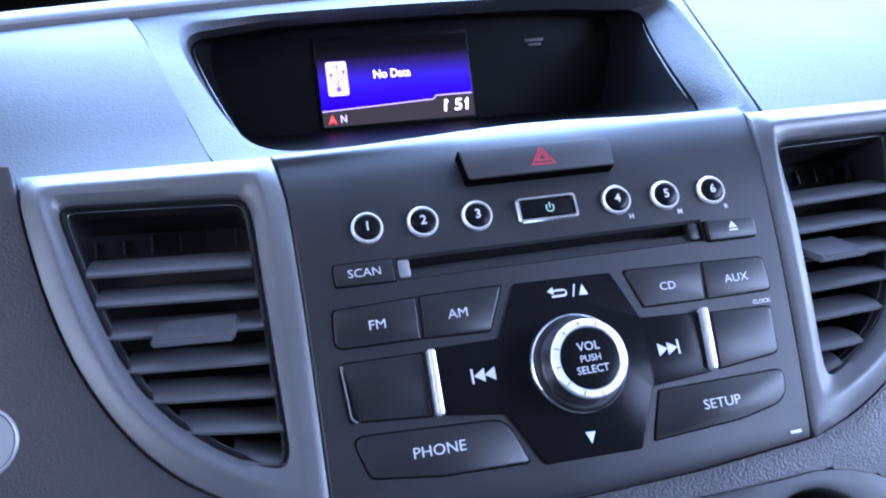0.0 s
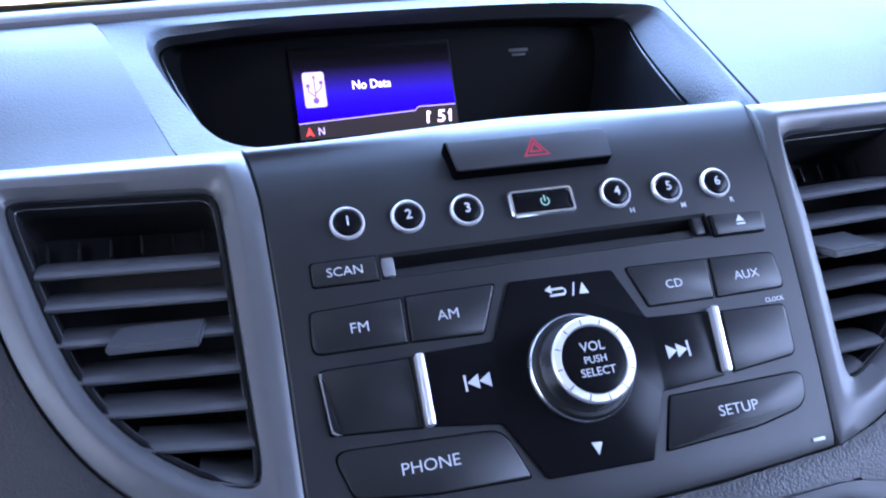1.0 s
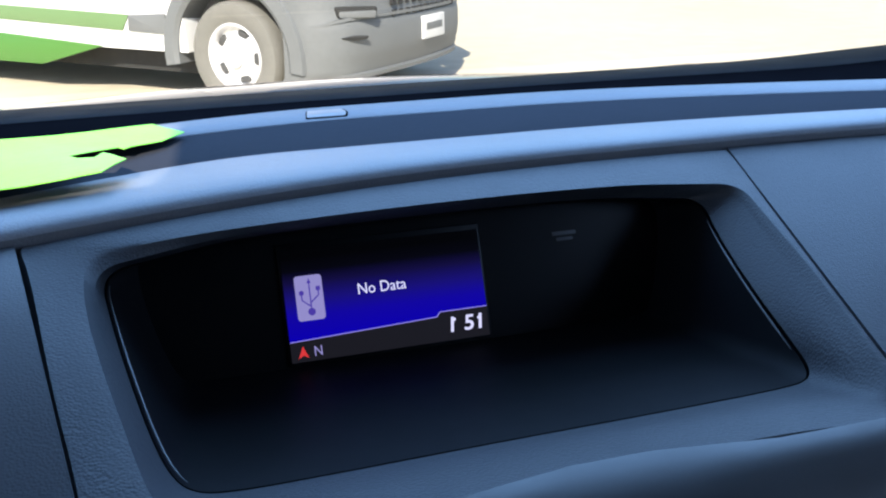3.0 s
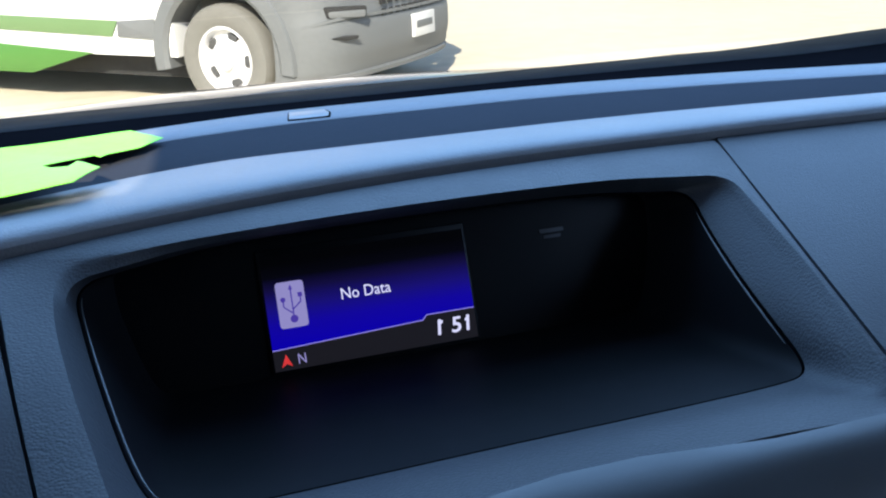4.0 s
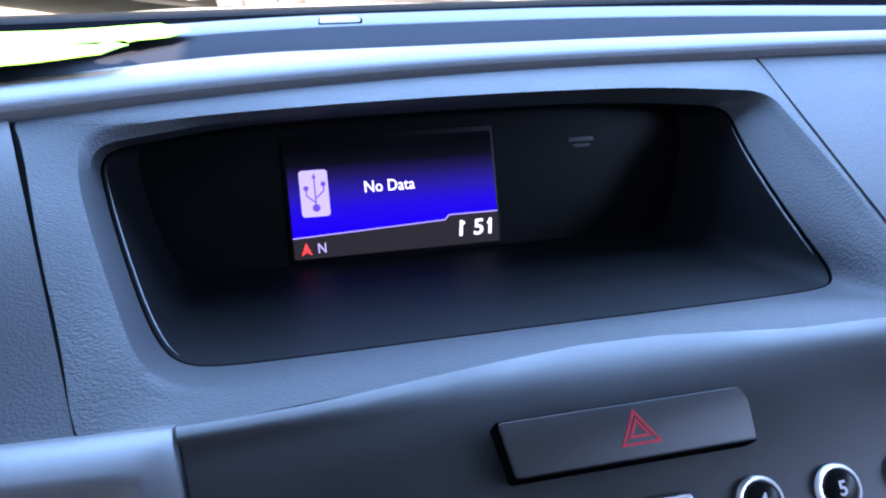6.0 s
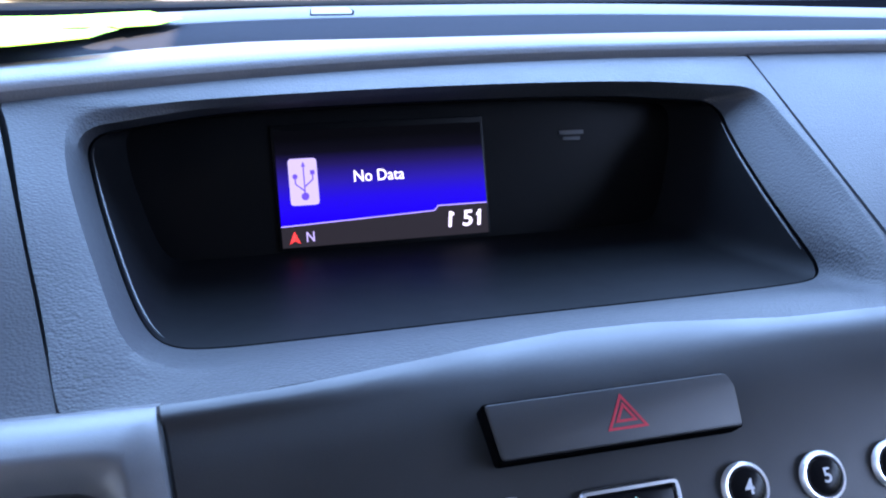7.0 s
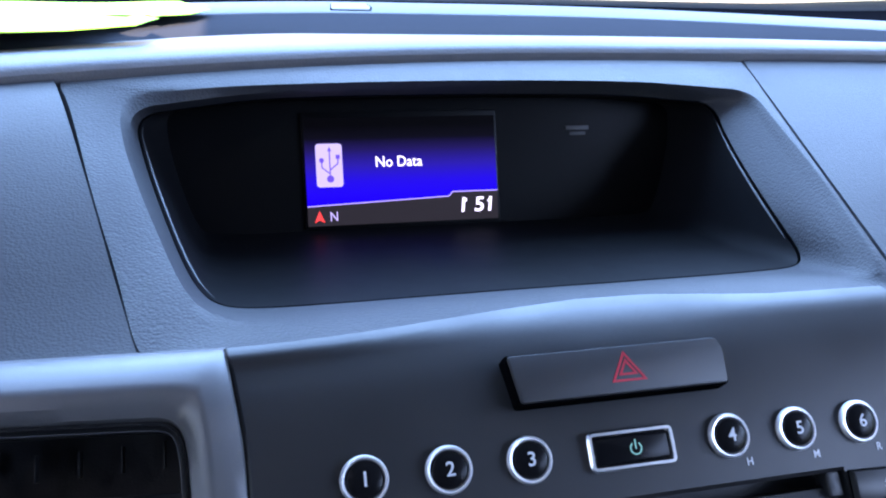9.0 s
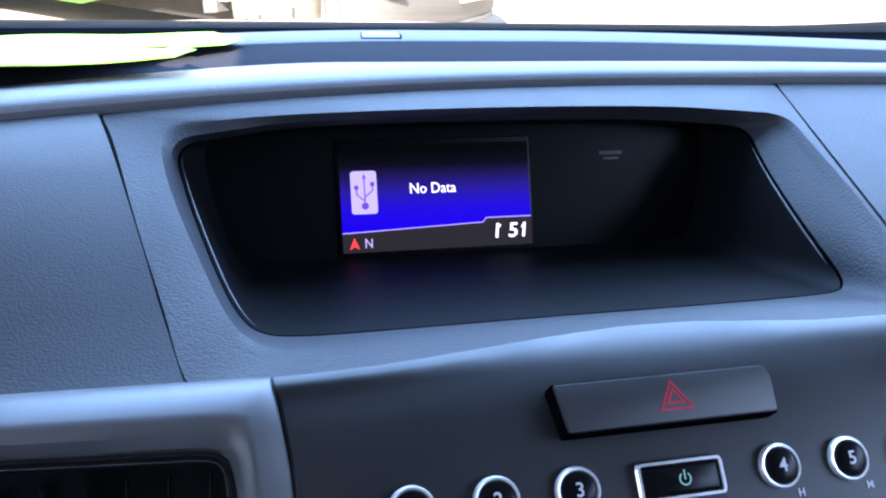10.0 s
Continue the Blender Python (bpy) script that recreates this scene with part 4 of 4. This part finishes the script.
# ---- light sensor and green note on the dash top ----
sens = thing("light_sensor", "pale flush sensor cover on the dash ledge", "sensor", pose(-0.0165, 0.4415, 1.0576, 3.2, 0, 0))
part("cover", plate(uv((-14, -9), (13, -9), (15, 0), (13, 9), (-12, 9)), -0.003, 0.0004, 0.002, 0.0003), M_SENSOR, sens, "pale cover")
# dark plate showing past the cover's front edge, painted as its shadow
part("joint", plate(uv((-15.0, -10.6), (14.0, -10.6), (16.2, 0), (13.6, 8.6), (-12.6, 8.6)), -0.003, 0.0003, 0.002, 0.0002), M_GAP, sens)

NOTE = [(-340, 408.7, 1060), (-210.6, 424.8, 1060), (-172.1, 429.6, 1060), (-131.6, 436.2, 1060), (-123.1, 421.8, 1060), (-110.4, 406.1, 1060), (-117.9, 389.4, 1061), (-122.8, 379.9, 1061.5), (-130.9, 374.6, 1062), (-138.9, 367.6, 1063), (-142.4, 360.5, 1063.6), (-145.7, 364, 1064), (-151.1, 357.6, 1065), (-159.3, 345.3, 1067), (-166.6, 330.9, 1069), (-160.6, 320.1, 1070.5), (-152.2, 318.2, 1071), (-149.7, 331.7, 1070), (-143.9, 319, 1072), (-134.1, 294, 1075), (-138.4, 282.1, 1075.5), (-142.7, 267.4, 1076), (-150.3, 265, 1076), (-158, 262, 1076), (-173.3, 257.9, 1076), (-340, 231.1, 1074)]
bm = bmesh.new()
bm.faces.new([bm.verts.new((x * mm, y * mm, z * mm)) for x, y, z in NOTE])
bmesh.ops.triangulate(bm, faces=bm.faces)
for _ in range(3):
    bmesh.ops.subdivide_edges(bm, edges=[e for e in bm.edges if e.calc_length() > 0.02], cuts=1)
    bmesh.ops.triangulate(bm, faces=bm.faces)
for v in bm.verts:
    v.co.z += 0.0007 * math.sin(v.co.x * 60) * math.sin(v.co.y * 40 + 1)
lower = bmesh.ops.extrude_face_region(bm, geom=bm.faces[:])["geom"]
bmesh.ops.translate(bm, verts=[g for g in lower if isinstance(g, bmesh.types.BMVert)], vec=(0, 0, -0.0004))
note = solo("paper_note", bm, M_PAPER, "bright green torn paper sheet lying on the dash", "paper")

# ---- start button and climate panel below ----
sb = thing("start_button", "round pale silver button beside the vent", "button", STACK @ Matrix.Translation((-0.2130, -0.041, -0.004)))
part("rim", lathe([(0.0127, -0.004), (0.0127, 0.0012), (0.0120, 0.0020), (0.0112, 0.0016)], (0, 0), 40), M_SILVER, sb)
part("cap", lathe([(0.0112, 0.0), (0.0110, 0.0014), (0.0100, 0.0020), (0.006, 0.0022), (0, 0.0022)], (0, 0), 40), M_PALE, sb, "pale satin cap")
cl = thing("climate_panel", "smooth grey climate panel with a deep-set silver dial", "control panel", STACK @ Matrix.Translation((0, 0, 0.0006)))
HOLE, HR = Vector((80.0, -133.0, 0)), 24.5
edge = CLIMATE_EDGE + [(60, -200), (-160, -200)]
outer = resample([(*p, 0) for p in edge + edge[:1]], 97)[:-1]
k0 = min(range(96), key=lambda k: abs(math.atan2(outer[k].y - HOLE.y, outer[k].x - HOLE.x) - math.pi / 2))
outer = outer[k0:] + outer[:k0]
inner_ring = [HOLE + Vector((math.cos(a), math.sin(a), 0)) * HR for a in [math.atan2(p.y - HOLE.y, p.x - HOLE.x) for p in outer]]
rows = [[(p.x * mm, p.y * mm, -0.008) for p in outer], [(p.x * mm, p.y * mm, -0.0015) for p in outer]]
for f, w in ((0.015, -0.0003), (0.05, 0.0), (0.4, 0.0), (0.8, 0.0), (0.95, -0.0004), (1.0, -0.002)):
    rows.append([(p.lerp(q, f).x * mm, p.lerp(q, f).y * mm, w) for p, q in zip(outer, inner_ring)])
part("panel", grid(rows, close=True)[0], M_CLIMATE, cl, "smooth grey panel")
C2 = (HOLE.x * mm, HOLE.y * mm)
part("well", lathe([(0.0246, -0.0015), (0.0238, -0.006), (0.0225, -0.024), (0.0, -0.026)], C2, 48), M_BLACK, cl, "black dial well")
part("knob", lathe([(0.0172, -0.024), (0.0166, -0.013), (0.0158, -0.010), (0.0140, -0.0086), (0.0105, -0.0086), (0.0095, -0.010), (0.0, -0.010)], (C2[0] + 0.001, C2[1] - 0.0035), 48), M_CHROME, cl, "silver dial")
part("key", plate(uv((0, -140), (49, -140), (50, -121), (46, -117.6), (0, -116.5)), -0.001, 0.0012, 0.003, 0.0006), M_FACE, cl)
part("joint", plate(uv((-1, -141), (50, -141), (51, -121), (47, -116.8), (-1, -115.7)), -0.001, 0.0002, 0.003, 0.0001), M_GAP, cl)

# ---- bonnet of the car ----
rows = []
for y, z in ((0.72, 0.980), (0.78, 0.994), (0.84, 0.9995), (0.92, 0.993), (1.02, 0.973), (1.15, 0.940), (1.35, 0.885), (1.55, 0.82), (1.68, 0.72)):
    rows.append([(x, y + 0.02 - 0.10 * (x / 0.7) ** 2, z + 0.001 - 0.03 * (x / 0.7) ** 2 + 0.022 * math.exp(-((abs(x) - 0.60) / 0.13) ** 2)) for x in np.linspace(-0.78, 0.78, 41)])
solo("bonnet", thick(grid(rows)[0], 0.004), M_HOOD, "glossy metallic grey bonnet outside the windscreen", "car bonnet")

# ---- van ----
VAN = Matrix.Translation((0.061, 5.6, 0)) @ pose(0, 0, 0, 0, 0, -42)
van = thing("van", "white delivery van with green graphics and grey bumper", "van", VAN)


def van_body():
    bm = bmesh.new()
    xs_ = [-4.7, -4.6, -3.9, -3.0, -2.0, -1.2, -0.62, -0.5, -0.40]
    rows = []
    for x in xs_:
        i = 0.0
        rows.append([(x, -0.05 + i, 0.37), (x, -0.06 + i, 0.62), (x, -0.06 + i, 1.1), (x, 0.0 + i, 1.9), (x, 0.12, 2.35), (x, 0.98, 2.42), (x, 1.84, 2.35), (x, 1.96, 1.9), (x, 2.02, 1.1), (x, 2.02, 0.62), (x, 2.01, 0.37)])
    _, g = grid(rows, bm, close=True)
    bm.faces.new(g[0])
    bm.faces.new(list(reversed(g[-1])))
    return bm


part("body", van_body(), M_VAN, van, "white body")
bm = bmesh.new()
rows = []
for x, zt, inn in ((-0.40, 2.40, 0.0), (0.05, 2.2, 0.02), (0.45, 1.55, 0.06), (0.70, 1.15, 0.14), (0.86, 0.95, 0.26)):
    rows.append([(x, -0.06 + inn, 0.78), (x, -0.06 + inn, 0.95), (x, 0.0 + inn, min(zt, 1.3)), (x, 0.15 + inn, zt), (x, 0.98, zt + 0.04), (x, 1.81 - inn, zt), (x, 1.96 - inn, min(zt, 1.3)), (x, 2.02 - inn, 0.95), (x, 2.02 - inn, 0.78)])
_, g = grid(rows, bm, close=True)
bm.faces.new(list(reversed(g[-1])))
part("cab", bm, M_VAN, van, "white cab")
# grey bumper that wraps round the nose
bm = bmesh.new()
plan = chaikin([(0.44, -0.07, 0), (0.66, -0.06, 0), (0.86, 0.12, 0), (0.94, 0.50, 0), (0.97, 0.98, 0), (0.94, 1.40, 0), (0.86, 1.72, 0), (0.66, 1.90, 0), (0.44, 1.91, 0)], 2, False)
cx = Vector((0.2, 0.98, 0))
rows = []
for z, sc in ((0.22, 0.84), (0.25, 0.93), (0.30, 0.965), (0.34, 0.97), (0.36, 0.985), (0.44, 1.0), (0.55, 1.0), (0.60, 0.985), (0.62, 0.965), (0.72, 0.96), (0.80, 0.95)):
    rows.append([(cx.x + (p.x - cx.x) * sc, cx.y + (p.y - cx.y) * (0.985 + 0.015 * sc), z) for p in plan])
part("bumper", grid(rows)[0], M_VANGREY, van, "grey plastic bumper")
part("lip", thick(grid([[(cx.x + (p.x - cx.x) * s, cx.y + (p.y - cx.y) * s, z) for p in plan[6:-6]] for z, s in ((0.275, 0.95), (0.262, 0.975), (0.235, 0.97))])[0], 0.01), M_VANGREY, van)
# wheel arch of grey plastic
bm = bmesh.new()
rows = []
for r, y in ((0.60, -0.055), (0.585, -0.085), (0.50, -0.09), (0.47, -0.07), (0.46, 0.12)):
    rows.append([(r * math.cos(a), y, 0.36 + r * math.sin(a)) for a in np.linspace(radians(-8), radians(188), 30)])
part("wheel_arch", grid(rows)[0], M_VANGREY, van, "grey plastic wheel arch")
part("side_rub", plate([(-0.92, 0.50), (-0.55, 0.49), (-0.55, 0.63), (-0.90, 0.61)], 0, 0.012, 0.01, 0.004), M_VANGREY, van).matrix_local = Matrix.Translation((0, -0.062, 0)) @ pose(0, 0, 0, 90, 0, 0)
for pts, mt, nm in (([(-4.5, 0.56), (-2.24, 0.535), (-0.98, 0.50), (-0.90, 0.612), (-2.24, 0.645), (-4.5, 0.66)], M_VANLIGHT, "stripe"), ([(-4.5, 0.46), (-2.31, 0.43), (-1.21, 0.38), (-1.9, 0.21), (-4.5, 0.21)], M_VANGREEN, "skirt")):
    ob = part(nm, plate(pts, -0.02 if nm == "skirt" else 0, 0.004, 0, 0.001), mt, van, "green graphic")
    ob.matrix_local = Matrix.Translation((0, -0.0625, 0)) @ pose(0, 0, 0, 90, 0, 0)
part("underbody", box(-4.5, 0.78, 0.14, 1.66, 0.19, 0.36), M_DARK, van)


def wheel_parts(x, y, s):
    m = Matrix.Translation((x, y, 0.36)) @ pose(0, 0, 0, 90 * s, 0, 0)
    tyre = part("wheel", lathe([(0.225, -0.10), (0.30, -0.12), (0.345, -0.115), (0.362, -0.09), (0.366, -0.04), (0.366, 0.04), (0.362, 0.09), (0.345, 0.112), (0.30, 0.118), (0.245, 0.108), (0.222, 0.095)], (0, 0), 64), M_TYRE, van, "dusty black tyre")
    tyre.matrix_local = m
    part("rim", lathe([(0.226, 0.094), (0.222, 0.104), (0.210, 0.104), (0.200, 0.086), (0.190, 0.05), (0.17, 0.045), (0.13, 0.066), (0.095, 0.078), (0.075, 0.085), (0.068, 0.11), (0.05, 0.118), (0, 0.118)], (0, 0), 48), M_RIM, tyre, "pale steel rim")
    for k in range(5):
        a = k * math.pi * 0.4 + 1.2
        m2 = Matrix.Rotation(a, 4, "Z")
        h = part("rim_hole", plate([(0.135, -0.035), (0.175, -0.045), (0.185, 0.0), (0.175, 0.045), (0.135, 0.035)], 0.05, 0.0665, 0.015, 0.004), M_RIMHOLE, tyre)
        h.matrix_local = m2


for x, y, s in ((0, 0.06, 1), (-3.6, 0.06, 1), (0, 1.9, -1), (-3.6, 1.9, -1)):
    wheel_parts(x, y, s)
# nose details
front = Matrix(((0, 0, 1, 0.935), (1, 0, 0, 0), (0, 1, 0, 0), (0, 0, 0, 1)))
pl = part("plate", plate([(0.86, 0.41), (1.19, 0.41), (1.19, 0.57), (0.86, 0.57)], 0, 0.045, 0.01, 0.003), M_PLATE, van, "pale number plate")
pl.matrix_local = front
bar = part("plate_bars", plate([(0.90, 0.47), (1.15, 0.47), (1.15, 0.52), (0.90, 0.52)], 0.04, 0.0462, 0, 0.0005), M_VANGREY, pl)
for row, z0 in enumerate((0.605, 0.675)):
    for k in range(11):
        y0 = 0.50 + k * 0.088
        part("grille_slot", plate([(y0, z0), (y0 + 0.052, z0), (y0 + 0.052, z0 + 0.042), (y0, z0 + 0.042)], 0, 0.026 - 0.012 * row - 0.16 * (y0 + 0.026 - 0.98) ** 2, 0.008, 0.002), M_DARK, van).matrix_local = front
spot = Matrix.Translation((0.865, 0.12, 0.5)) @ pose(0, 0, 0, 0, 0, -42) @ Matrix(((0, 0, 1, 0), (1, 0, 0, 0), (0, 1, 0, 0), (0, 0, 0, 1)))
part("fog_recess", plate([(-0.09, 0.004), (0.0, -0.016), (0.09, -0.008), (0.10, 0.012), (0.0, 0.016)], -0.03, -0.008, 0.014, 0.003), M_DARK, van).matrix_local = spot
lamp = part("lamp_recess", plate([(-0.10, 0.125), (0.16, 0.118), (0.17, 0.192), (-0.12, 0.200)], -0.04, -0.026, 0.02, 0.003), M_DARK, van)
lamp.matrix_local = spot
part("lamp_bezel", plate([(-0.085, 0.128), (0.155, 0.122), (0.160, 0.168), (-0.09, 0.168)], -0.03, -0.0235, 0.016, 0.003), M_VANGREY, lamp, "grey bezel in the lamp recess")
crease = resample([Vector((cx.x + (q.x - cx.x) * 1.004, cx.y + (q.y - cx.y) * 1.0, 0)) for q in plan[4:-4]], 30)
part("crease", thick(grid([[(q.x, q.y, z + 0.05 * smooth01((q.x - 0.6) / 0.3)) for q in crease] for z in (0.565, 0.585)])[0], 0.012), M_VANGREY, van, "moulded crease of the bumper")
